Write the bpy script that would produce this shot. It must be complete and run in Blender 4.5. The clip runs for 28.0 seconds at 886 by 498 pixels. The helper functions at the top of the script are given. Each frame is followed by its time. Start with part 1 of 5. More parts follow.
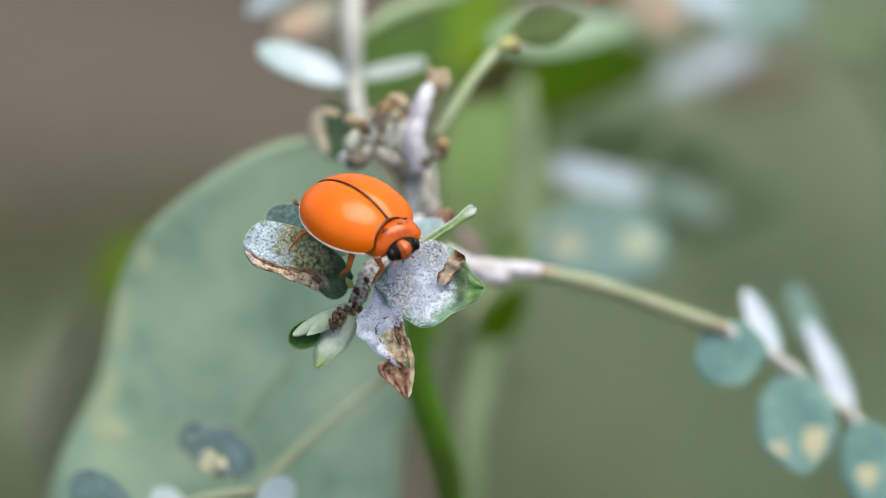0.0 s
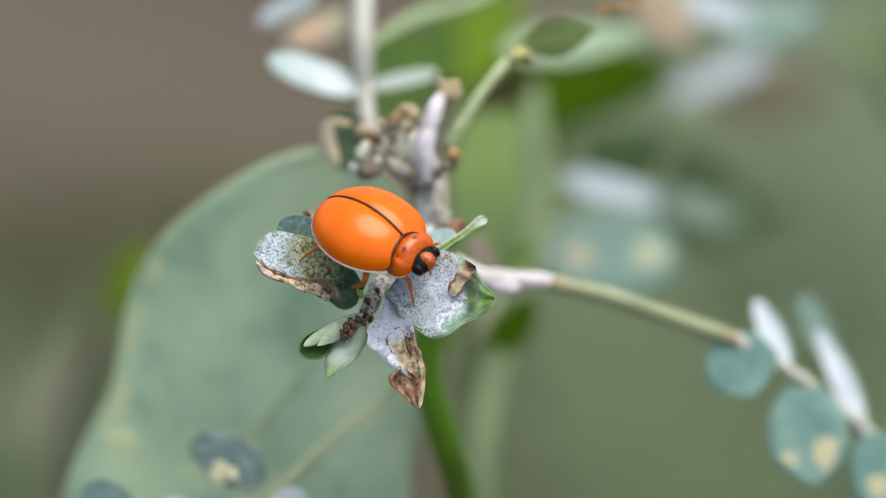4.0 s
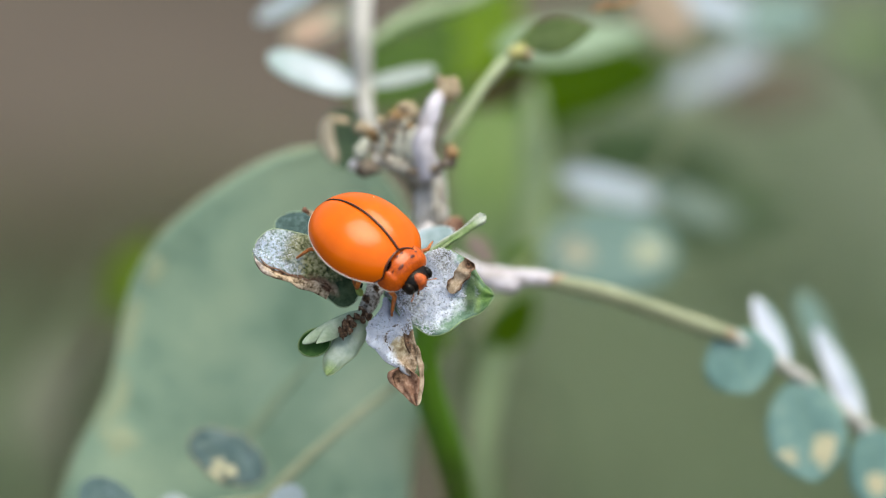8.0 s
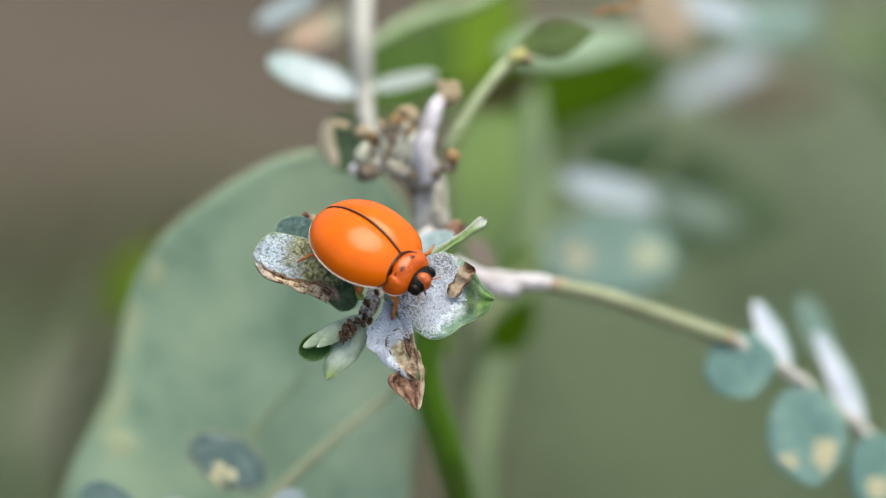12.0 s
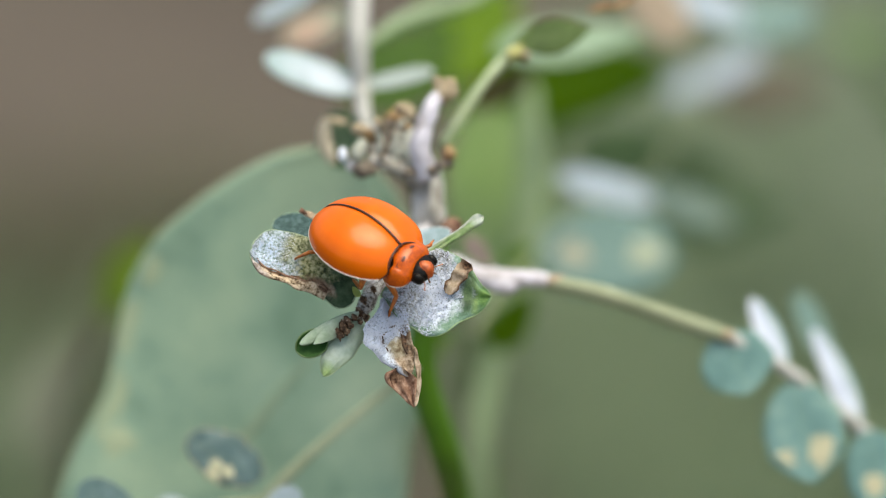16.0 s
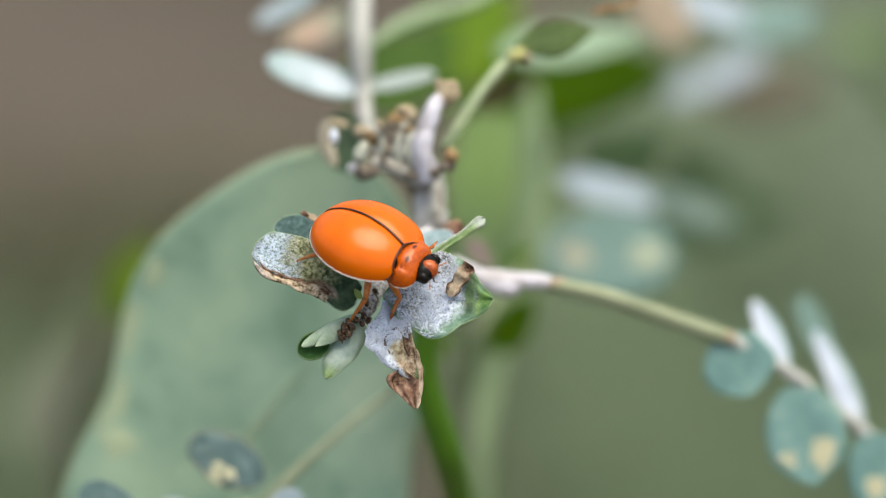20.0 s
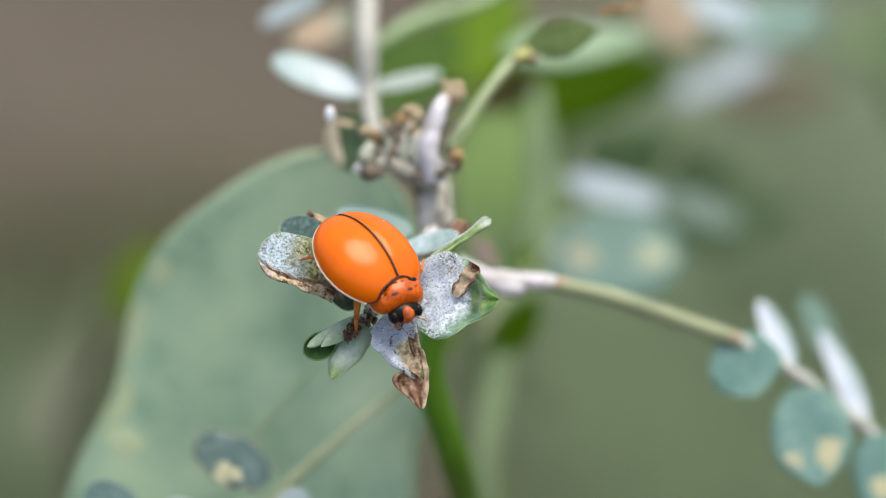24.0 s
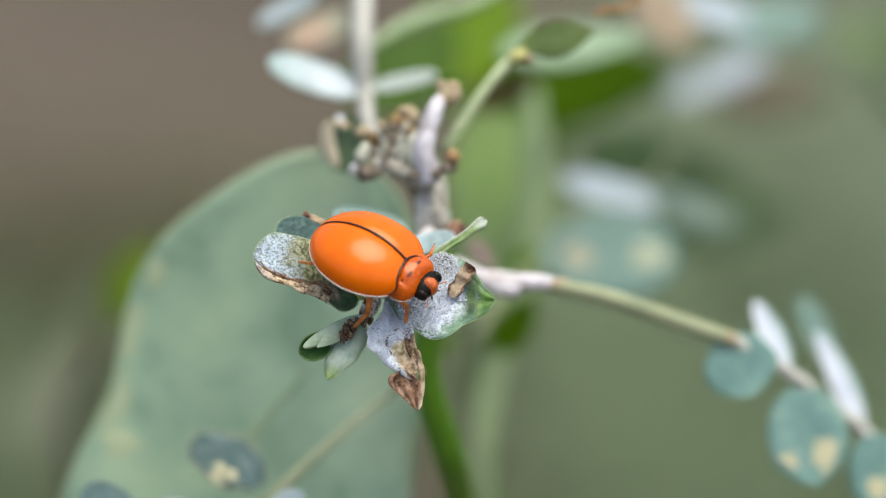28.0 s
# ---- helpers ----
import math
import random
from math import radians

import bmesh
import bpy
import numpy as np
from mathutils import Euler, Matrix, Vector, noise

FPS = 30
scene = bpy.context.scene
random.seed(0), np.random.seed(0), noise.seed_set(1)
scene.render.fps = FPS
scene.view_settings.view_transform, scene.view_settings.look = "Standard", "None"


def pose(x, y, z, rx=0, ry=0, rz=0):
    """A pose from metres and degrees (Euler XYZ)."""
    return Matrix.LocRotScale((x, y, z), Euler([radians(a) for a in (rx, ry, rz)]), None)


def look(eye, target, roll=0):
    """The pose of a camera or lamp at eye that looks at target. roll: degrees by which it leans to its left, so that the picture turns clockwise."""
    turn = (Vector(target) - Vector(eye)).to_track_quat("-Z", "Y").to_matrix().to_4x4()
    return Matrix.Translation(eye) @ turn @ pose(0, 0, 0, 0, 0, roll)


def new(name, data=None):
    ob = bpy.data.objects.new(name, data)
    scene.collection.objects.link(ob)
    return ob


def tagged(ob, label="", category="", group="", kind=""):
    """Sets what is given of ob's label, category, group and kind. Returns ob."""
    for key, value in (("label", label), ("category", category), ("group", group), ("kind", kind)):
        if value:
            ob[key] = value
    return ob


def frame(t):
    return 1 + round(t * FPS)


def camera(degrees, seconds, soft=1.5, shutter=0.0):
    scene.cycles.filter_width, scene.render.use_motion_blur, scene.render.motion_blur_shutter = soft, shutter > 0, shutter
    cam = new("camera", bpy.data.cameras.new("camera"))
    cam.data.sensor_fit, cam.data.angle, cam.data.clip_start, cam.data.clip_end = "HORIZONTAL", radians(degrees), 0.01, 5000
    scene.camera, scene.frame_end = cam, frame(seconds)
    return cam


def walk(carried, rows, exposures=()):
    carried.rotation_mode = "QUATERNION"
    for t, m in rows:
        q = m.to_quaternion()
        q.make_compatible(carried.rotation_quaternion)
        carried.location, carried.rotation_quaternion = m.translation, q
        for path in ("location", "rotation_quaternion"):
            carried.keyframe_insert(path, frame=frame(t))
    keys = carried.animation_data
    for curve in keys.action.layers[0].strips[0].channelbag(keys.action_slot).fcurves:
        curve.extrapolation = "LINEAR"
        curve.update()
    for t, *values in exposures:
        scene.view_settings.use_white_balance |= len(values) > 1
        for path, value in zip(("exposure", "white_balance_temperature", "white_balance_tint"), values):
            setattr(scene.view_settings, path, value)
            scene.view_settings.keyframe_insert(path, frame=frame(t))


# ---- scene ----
cam = camera(10, 28.0, 1.0)
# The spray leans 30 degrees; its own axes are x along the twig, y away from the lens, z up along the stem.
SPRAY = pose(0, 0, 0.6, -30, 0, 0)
cam.data.dof.use_dof = True
cam.data.dof.focus_distance = 0.2484
cam.data.dof.aperture_fstop = 19.0
# seconds, yaw and pitch of the lens in degrees: a fine shake of the tripod
SHAKE = [
    (0, -0.1090, -0.0895), (0.5, -0.0685, -0.0294), (1, -0.0096, 0.0014), (1.5, 0.0014, 0.0294), (2, 0.0098, 0.0475), (2.5, 0.0014, 0.0195),
    (3, 0.0097, 0.0126), (3.5, 0.0140, 0.0294), (5.5, 0.0056, 0.0209), (6, 0.0000, 0.0195), (6.5, 0.0000, 0.0167), (7, 0.0000, 0.0195),
    (7.5, 0.0000, 0.0166), (8, 0.0000, 0.0000), (8.5, 0.0000, 0.0000), (9, 0.0000, 0.0099), (9.5, 0.0000, 0.0126), (10, -0.0041, 0.0098),
    (10.5, -0.0069, 0.0098), (11, 0.0000, 0.0125), (11.5, 0.0083, 0.0195), (12, 0.0057, 0.0461), (12.5, 0.0056, 0.0518), (14.5, -0.0279, 0.0195),
    (15, -0.0335, 0.0098), (15.5, -0.0322, 0.0083), (16, -0.0308, 0.0111), (16.5, -0.0294, 0.0181), (17, -0.0196, 0.0378), (17.5, -0.0096, 0.0573),
    (18, -0.0069, 0.0657), (18.5, -0.0082, 0.0685), (19, -0.0182, 0.0461), (19.5, -0.0154, 0.0350), (20, -0.0096, 0.0364), (20.5, -0.0097, 0.0364),
    (21, -0.0196, 0.0280), (21.5, -0.0293, 0.0182), (23.5, 0.0376, 0.0167), (24, 0.0561, 0.0393), (24.5, 0.0406, 0.0994), (25, 0.0363, 0.0881),
    (25.5, 0.0294, 0.0936), (26, 0.0197, 0.0852), (26.5, 0.0098, 0.0657), (27, 0.0098, 0.0601), (27.5, 0.0056, 0.0502), (28, 0.0097, 0.0461),
]
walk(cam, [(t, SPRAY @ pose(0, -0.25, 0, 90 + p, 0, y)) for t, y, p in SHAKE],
     exposures=[(0, 0.63, 7000, 0), (1.5, 0.62, 7300, 0), (4, 0.61, 7250, 0), (9, 0.60, 7200, 0), (14, 0.61, 7350, -1), (18, 0.61, 7350, -1), (22, 0.63, 7250, 0), (25, 0.65, 7200, 0), (28, 0.64, 7250, 0)])

# ---- light: a bright veiled sky ----
SUN_UP, SUN_TURN = 78, 108
world = bpy.data.worlds.new("sky")
scene.world = world
world.use_nodes = True
sky = world.node_tree.nodes.new("ShaderNodeTexSky")
sky.sky_type, sky.sun_disc = "NISHITA", False
sky.sun_elevation, sky.sun_rotation = radians(SUN_UP), radians(SUN_TURN)
sky.dust_density, sky.air_density, sky.ozone_density = 4.0, 1.0, 1.0
background = world.node_tree.nodes["Background"]
background.inputs["Strength"].default_value = 0.14
world.node_tree.links.new(sky.outputs[0], background.inputs[0])
sun = new("sun", bpy.data.lights.new("sun", "SUN"))
sun.data.energy, sun.data.angle, sun.data.color = 1.5, radians(48), (1.0, 0.97, 0.92)
sun_way = Vector((math.sin(radians(SUN_TURN)) * math.cos(radians(SUN_UP)),
                  math.cos(radians(SUN_TURN)) * math.cos(radians(SUN_UP)), math.sin(radians(SUN_UP))))
sun.matrix_world = look(sun_way * 5, (0, 0, 0))


# ---- materials ----
def ramp_of(nodes, stops):
    r = nodes.new("ShaderNodeValToRGB")
    while len(r.color_ramp.elements) < len(stops):
        r.color_ramp.elements.new(0.5)
    for e, (p, c) in zip(r.color_ramp.elements, stops):
        e.position, e.color = p, (*c, 1)
    return r


def surface(name, stops, size, rough=0.5, bump=0.3, fine=6.0, coat=0.0, through_light=0.0, veins=0.0, sheen=0.0, spec=0.5, coat_ior=1.5, coat_rough=0.10,
            vein_tint=(0.35, 0.45, 0.25)):
    """A mottled surface: colour stops over noise of that size (mm), grain 'fine' times smaller, veins along the leaf's own u, v."""
    m = bpy.data.materials.new(name)
    m.use_nodes = True
    nt = m.node_tree
    n, l = nt.nodes, nt.links
    b = n["Principled BSDF"]
    co = n.new("ShaderNodeTexCoord")
    big = n.new("ShaderNodeTexNoise")
    big.inputs["Scale"].default_value = 1000.0 / size
    big.inputs["Detail"].default_value = 5.0
    big.inputs["Roughness"].default_value = 0.6
    l.new(co.outputs["Object"], big.inputs["Vector"])
    small = n.new("ShaderNodeTexNoise")
    small.inputs["Scale"].default_value = 1000.0 / size * fine
    small.inputs["Detail"].default_value = 3.0
    l.new(co.outputs["Object"], small.inputs["Vector"])
    r = ramp_of(n, stops)
    mixer = n.new("ShaderNodeMath")
    mixer.operation = "MULTIPLY_ADD"
    mixer.inputs[1].default_value = 0.3
    l.new(small.outputs["Fac"], mixer.inputs[0])
    scaled = n.new("ShaderNodeMath")
    scaled.operation = "MULTIPLY"
    scaled.inputs[1].default_value = 0.7
    l.new(big.outputs["Fac"], scaled.inputs[0])
    l.new(scaled.outputs[0], mixer.inputs[2])
    l.new(mixer.outputs[0], r.inputs["Fac"])
    colour = r.outputs["Color"]
    height = small.outputs["Fac"]
    if veins:
        sep = n.new("ShaderNodeSeparateXYZ")
        l.new(co.outputs["UV"], sep.inputs[0])
        av = n.new("ShaderNodeMath")
        av.operation = "ABSOLUTE"
        l.new(sep.outputs["Y"], av.inputs[0])
        run = n.new("ShaderNodeMath")
        run.operation = "MULTIPLY_ADD"
        run.inputs[1].default_value = -0.22
        l.new(av.outputs[0], run.inputs[0])
        l.new(sep.outputs["X"], run.inputs[2])
        wav = n.new("ShaderNodeMath")
        wav.operation = "SINE"
        turn = n.new("ShaderNodeMath")
        turn.operation = "MULTIPLY"
        turn.inputs[1].default_value = 44.0
        l.new(run.outputs[0], turn.inputs[0])
        l.new(turn.outputs[0], wav.inputs[0])
        side = n.new("ShaderNodeMapRange")
        side.inputs["From Min"].default_value, side.inputs["From Max"].default_value = 0.9, 1.0
        l.new(wav.outputs[0], side.inputs["Value"])
        mid = n.new("ShaderNodeMapRange")
        mid.inputs["From Min"].default_value, mid.inputs["From Max"].default_value = 0.07, 0.0
        l.new(av.outputs[0], mid.inputs["Value"])
        both = n.new("ShaderNodeMath")
        both.operation = "MAXIMUM"
        l.new(side.outputs[0], both.inputs[0])
        l.new(mid.outputs[0], both.inputs[1])
        amount = n.new("ShaderNodeMath")
        amount.operation = "MULTIPLY"
        amount.inputs[1].default_value = veins
        l.new(both.outputs[0], amount.inputs[0])
        mix = n.new("ShaderNodeMix")
        mix.data_type = "RGBA"
        mix.inputs[7].default_value = (*vein_tint, 1)
        l.new(amount.outputs[0], mix.inputs[0])
        l.new(colour, mix.inputs[6])
        colour = mix.outputs[2]
    l.new(colour, b.inputs["Base Color"])
    b.inputs["Roughness"].default_value = rough
    b.inputs["Specular IOR Level"].default_value = spec
    b.inputs["Coat Weight"].default_value = coat
    b.inputs["Coat Roughness"].default_value = coat_rough
    b.inputs["Coat IOR"].default_value = coat_ior
    b.inputs["Sheen Weight"].default_value = sheen
    if bump:
        bp = n.new("ShaderNodeBump")
        bp.inputs["Strength"].default_value = bump
        bp.inputs["Distance"].default_value = size * 0.00004
        l.new(height, bp.inputs["Height"])
        l.new(bp.outputs[0], b.inputs["Normal"])
    if through_light:
        tr = n.new("ShaderNodeBsdfTranslucent")
        l.new(colour, tr.inputs["Color"])
        ms = n.new("ShaderNodeMixShader")
        ms.inputs[0].default_value = through_light
        l.new(b.outputs[0], ms.inputs[1])
        l.new(tr.outputs[0], ms.inputs[2])
        l.new(ms.outputs[0], n["Material Output"].inputs["Surface"])
    return m


def zoned(name, base, zones, rough=0.6, bump=0.4, through_light=0.1, spec=0.4):
    """A leaf's skin with zones along its own u, v: base and zone are (stops, size mm); a zone adds centre, radii, softness and raggedness."""
    m = bpy.data.materials.new(name)
    m.use_nodes = True
    n, l = m.node_tree.nodes, m.node_tree.links
    b = n["Principled BSDF"]
    co = n.new("ShaderNodeTexCoord")
    sep = n.new("ShaderNodeSeparateXYZ")
    l.new(co.outputs["UV"], sep.inputs[0])

    def math_node(kind, x, y):
        q = n.new("ShaderNodeMath")
        q.operation = kind
        for k, w in enumerate((x, y)):
            if isinstance(w, (int, float)):
                q.inputs[k].default_value = w
            else:
                l.new(w, q.inputs[k])
        return q.outputs[0]

    def grain(size, detail=5.0):
        q = n.new("ShaderNodeTexNoise")
        q.inputs["Scale"].default_value = 1000.0 / size
        q.inputs["Detail"].default_value = detail
        q.inputs["Roughness"].default_value = 0.65
        l.new(co.outputs["Object"], q.inputs["Vector"])
        return q.outputs["Fac"]

    def tint(stops, size):
        q = ramp_of(n, stops)
        l.new(grain(size), q.inputs["Fac"])
        return q.outputs["Color"]
    colour = tint(*base)
    rag = grain(0.45)
    for stops, size, (u0, v0, ru, rv), soft, ragged in zones:
        du = math_node("DIVIDE", math_node("SUBTRACT", sep.outputs["X"], u0), ru)
        dv = math_node("DIVIDE", math_node("SUBTRACT", sep.outputs["Y"], v0), rv)
        d = math_node("SQRT", math_node("ADD", math_node("MULTIPLY", du, du), math_node("MULTIPLY", dv, dv)), 0)
        d = math_node("ADD", d, math_node("MULTIPLY", math_node("SUBTRACT", rag, 0.5), ragged * 3))
        mask = n.new("ShaderNodeMapRange")
        mask.inputs["From Min"].default_value, mask.inputs["From Max"].default_value = 1 + soft, 1 - soft
        l.new(d, mask.inputs["Value"])
        mix = n.new("ShaderNodeMix")
        mix.data_type = "RGBA"
        l.new(mask.outputs[0], mix.inputs[0])
        l.new(colour, mix.inputs[6])
        l.new(tint(stops, size), mix.inputs[7])
        colour = mix.outputs[2]
    l.new(colour, b.inputs["Base Color"])
    b.inputs["Roughness"].default_value = rough
    b.inputs["Specular IOR Level"].default_value = spec
    bp = n.new("ShaderNodeBump")
    bp.inputs["Strength"].default_value = bump
    bp.inputs["Distance"].default_value = 0.00003
    l.new(grain(0.12, 3.0), bp.inputs["Height"])
    l.new(bp.outputs[0], b.inputs["Normal"])
    tr = n.new("ShaderNodeBsdfTranslucent")
    l.new(colour, tr.inputs["Color"])
    ms = n.new("ShaderNodeMixShader")
    ms.inputs[0].default_value = through_light
    l.new(b.outputs[0], ms.inputs[1])
    l.new(tr.outputs[0], ms.inputs[2])
    l.new(ms.outputs[0], n["Material Output"].inputs["Surface"])
    return m


GLAUCOUS = surface("glaucous_leaf", [(0.3, (0.145, 0.235, 0.155)), (0.5, (0.235, 0.345, 0.235)), (0.7, (0.33, 0.44, 0.31))],
                   4.0, 0.5, 0.3, 6, through_light=0.15, veins=0.35)
# the lighter soft zone is light on the leaf's right middle, put into its colour
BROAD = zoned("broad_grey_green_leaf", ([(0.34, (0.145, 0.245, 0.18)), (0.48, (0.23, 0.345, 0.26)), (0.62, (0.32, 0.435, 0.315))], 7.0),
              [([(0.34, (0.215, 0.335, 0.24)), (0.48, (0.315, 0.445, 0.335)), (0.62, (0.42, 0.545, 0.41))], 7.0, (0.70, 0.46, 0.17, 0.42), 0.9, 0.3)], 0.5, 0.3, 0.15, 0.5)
TEAL = surface("blue_green_leaf", [(0.32, (0.10, 0.21, 0.20)), (0.5, (0.165, 0.31, 0.30)), (0.68, (0.27, 0.42, 0.385))],
               2.5, 0.42, 0.3, 6, through_light=0.12, veins=0.2)
SLATE = surface("slate_green_leaf", [(0.34, (0.035, 0.08, 0.085)), (0.5, (0.07, 0.135, 0.145)), (0.66, (0.13, 0.21, 0.225))], 1.2, 0.45, 0.3, 6, through_light=0.1, veins=0.15)
WAXY = surface("waxy_pale_leaf", [(0.3, (0.36, 0.45, 0.49)), (0.7, (0.54, 0.62, 0.69))], 2.0, 0.55, 0.3, 6, through_light=0.1, veins=0.15)
WAXY_DIM = surface("dull_waxy_leaf", [(0.3, (0.25, 0.31, 0.31)), (0.7, (0.38, 0.44, 0.45))], 2.0, 0.55, 0.3, 6, through_light=0.1, veins=0.15)
DARK_LEAF = surface("dark_green_leaf", [(0.3, (0.025, 0.05, 0.024)), (0.6, (0.05, 0.095, 0.05)), (0.8, (0.10, 0.15, 0.10))],
                    1.2, 0.4, 0.4, 6, through_light=0.1, veins=0.10)
FRESH = surface("fresh_green_leaf", [(0.3, (0.16, 0.28, 0.11)), (0.7, (0.30, 0.42, 0.22))], 1.2, 0.45, 0.3, 6, through_light=0.25, veins=0.3)
PALE_GREEN = surface("pale_young_leaf", [(0.3, (0.28, 0.40, 0.24)), (0.7, (0.46, 0.55, 0.40))], 0.9, 0.6, 0.35, 6, through_light=0.2, veins=0.15)
BLOOM = surface("bloomy_young_leaf", [(0.3, (0.31, 0.43, 0.28)), (0.5, (0.46, 0.56, 0.43)), (0.7, (0.61, 0.68, 0.59))], 0.8, 0.7, 0.4, 5, through_light=0.15, veins=0.08)
VIVID = surface("vivid_green_leaf", [(0.3, (0.09, 0.175, 0.007)), (0.7, (0.175, 0.29, 0.011))], 6.0, 0.45, 0.2, 6, through_light=0.35, veins=0.2, spec=0.15)
MID_GREEN = surface("mid_green_leaf", [(0.3, (0.026, 0.072, 0.005)), (0.7, (0.07, 0.145, 0.010))], 5.0, 0.5, 0.3, 6, through_light=0.3, veins=0.2, spec=0.25)
SAGE = surface("sage_green_leaf", [(0.3, (0.15, 0.235, 0.10)), (0.7, (0.25, 0.35, 0.17))], 5.0, 0.5, 0.3, 6, through_light=0.3, veins=0.2, spec=0.25)
DEEP = surface("deep_green_leaf", [(0.3, (0.08, 0.19, 0.003)), (0.7, (0.165, 0.315, 0.006))], 6.0, 0.45, 0.2, 6, through_light=0.45, veins=0.2, spec=0.1)
SPOT = surface("yellow_spot", [(0.3, (0.42, 0.41, 0.27)), (0.7, (0.58, 0.54, 0.38))], 0.8, 0.7, 0.4, 5)
DRY = surface("dry_leaf", [(0.32, (0.05, 0.025, 0.014)), (0.40, (0.24, 0.15, 0.09)), (0.52, (0.46, 0.34, 0.24)), (0.66, (0.60, 0.48, 0.38))], 0.9, 0.75, 0.6, 5)
RUST = surface("rusty_dry_leaf", [(0.33, (0.05, 0.018, 0.010)), (0.48, (0.20, 0.095, 0.06)), (0.66, (0.40, 0.26, 0.19))], 0.6, 0.7, 0.6, 5)
BARK = surface("grey_twig", [(0.38, (0.12, 0.10, 0.075)), (0.5, (0.42, 0.395, 0.36)), (0.62, (0.64, 0.61, 0.60))], 0.9, 0.75, 0.8, 5)
LILAC = surface("pale_waxy_twig", [(0.34, (0.32, 0.29, 0.27)), (0.46, (0.60, 0.57, 0.60)), (0.62, (0.76, 0.73, 0.79))], 1.0, 0.6, 0.4, 5)
LAVENDER = surface("lavender_waxy_twig", [(0.34, (0.34, 0.30, 0.32)), (0.46, (0.58, 0.55, 0.63)), (0.62, (0.74, 0.71, 0.83))], 1.0, 0.6, 0.4, 5)
TWIG = surface("olive_twig", [(0.3, (0.21, 0.245, 0.145)), (0.6, (0.335, 0.36, 0.235)), (0.8, (0.42, 0.42, 0.30))], 2.0, 0.55, 0.3, 5)
PALE_STEM = surface("pale_stem", [(0.34, (0.37, 0.38, 0.32)), (0.66, (0.57, 0.57, 0.52))], 3.0, 0.6, 0.3, 5)
GREEN_STEM = surface("green_stem", [(0.3, (0.048, 0.145, 0.006)), (0.7, (0.105, 0.24, 0.010))], 3.0, 0.45, 0.3, 5)
FRASS = surface("brown_debris", [(0.40, (0.022, 0.011, 0.006)), (0.50, (0.11, 0.058, 0.03)), (0.58, (0.23, 0.145, 0.09)), (0.68, (0.46, 0.40, 0.36))], 0.22, 0.8, 0.8, 3)
BUD = surface("brown_bud", [(0.3, (0.08, 0.04, 0.015)), (0.5, (0.30, 0.18, 0.08)), (0.7, (0.50, 0.36, 0.24))], 0.8, 0.7, 0.5, 5)
TAN_BUD = surface("tan_bud", [(0.36, (0.24, 0.18, 0.11)), (0.66, (0.52, 0.42, 0.30))], 0.8, 0.7, 0.5, 5)
DARK_BUD = surface("dark_bud", [(0.3, (0.07, 0.055, 0.04)), (0.7, (0.26, 0.21, 0.17))], 0.8, 0.75, 0.5, 5)
WOOL = surface("white_wool", [(0.3, (0.64, 0.69, 0.86)), (0.7, (0.85, 0.885, 0.98))], 0.2, 0.9, 0.0, 3, sheen=0.3)
SHELL = surface("orange_shell", [(0.3, (0.75, 0.120, 0.0008)), (0.7, (0.83, 0.154, 0.001))], 1.8, 0.45, 0.2, 2.2, coat=0.65, coat_ior=1.50, coat_rough=0.16, spec=0.05)
NECK = surface("orange_neck_shield", [(0.34, (0.40, 0.058, 0.001)), (0.5, (0.56, 0.090, 0.0015)), (0.66, (0.70, 0.125, 0.002))], 0.5, 0.42, 0.3, 4, coat=0.7, coat_rough=0.12, spec=0.15)
RIM = surface("shell_rim", [(0.3, (0.62, 0.52, 0.42)), (0.7, (0.76, 0.70, 0.62))], 0.8, 0.3, 0.05, 6, coat=0.5)
BLACK = surface("black_chitin", [(0.3, (0.004, 0.003, 0.0025)), (0.7, (0.010, 0.007, 0.005))], 0.4, 0.45, 0.2, 6, coat=0.25, coat_rough=0.2, spec=0.1)
SEAM = surface("dark_seam", [(0.3, (0.030, 0.010, 0.006)), (0.7, (0.07, 0.02, 0.01))], 0.6, 0.38, 0.1, 6, coat=0.15)
LEG = surface("orange_leg", [(0.34, (0.26, 0.065, 0.012)), (0.5, (0.58, 0.16, 0.02)), (0.66, (0.80, 0.28, 0.045))], 0.5, 0.35, 0.2, 5, coat=0.2)
BELLY = surface("brown_belly", [(0.3, (0.08, 0.03, 0.012)), (0.7, (0.20, 0.08, 0.02))], 0.6, 0.4, 0.3, 5)


# ---- builders (millimetres inside, metres in the scene) ----
def part(name, bm, material, parent=None, label=""):
    bmesh.ops.scale(bm, vec=(0.001,) * 3, verts=bm.verts)
    bmesh.ops.recalc_face_normals(bm, faces=bm.faces)
    me = bpy.data.meshes.new(name)
    bm.to_mesh(me)
    bm.free()
    for p in me.polygons:
        p.use_smooth = True
    me.materials.append(material)
    ob = new(name, me)
    ob.parent = parent
    if label:
        ob["label"] = label
    return ob


def thing(name, m, label, category, group="", kind=""):
    ob = new(name)
    ob.matrix_world = m
    ob.empty_display_size = 0.002
    return tagged(ob, label, category, group, kind)


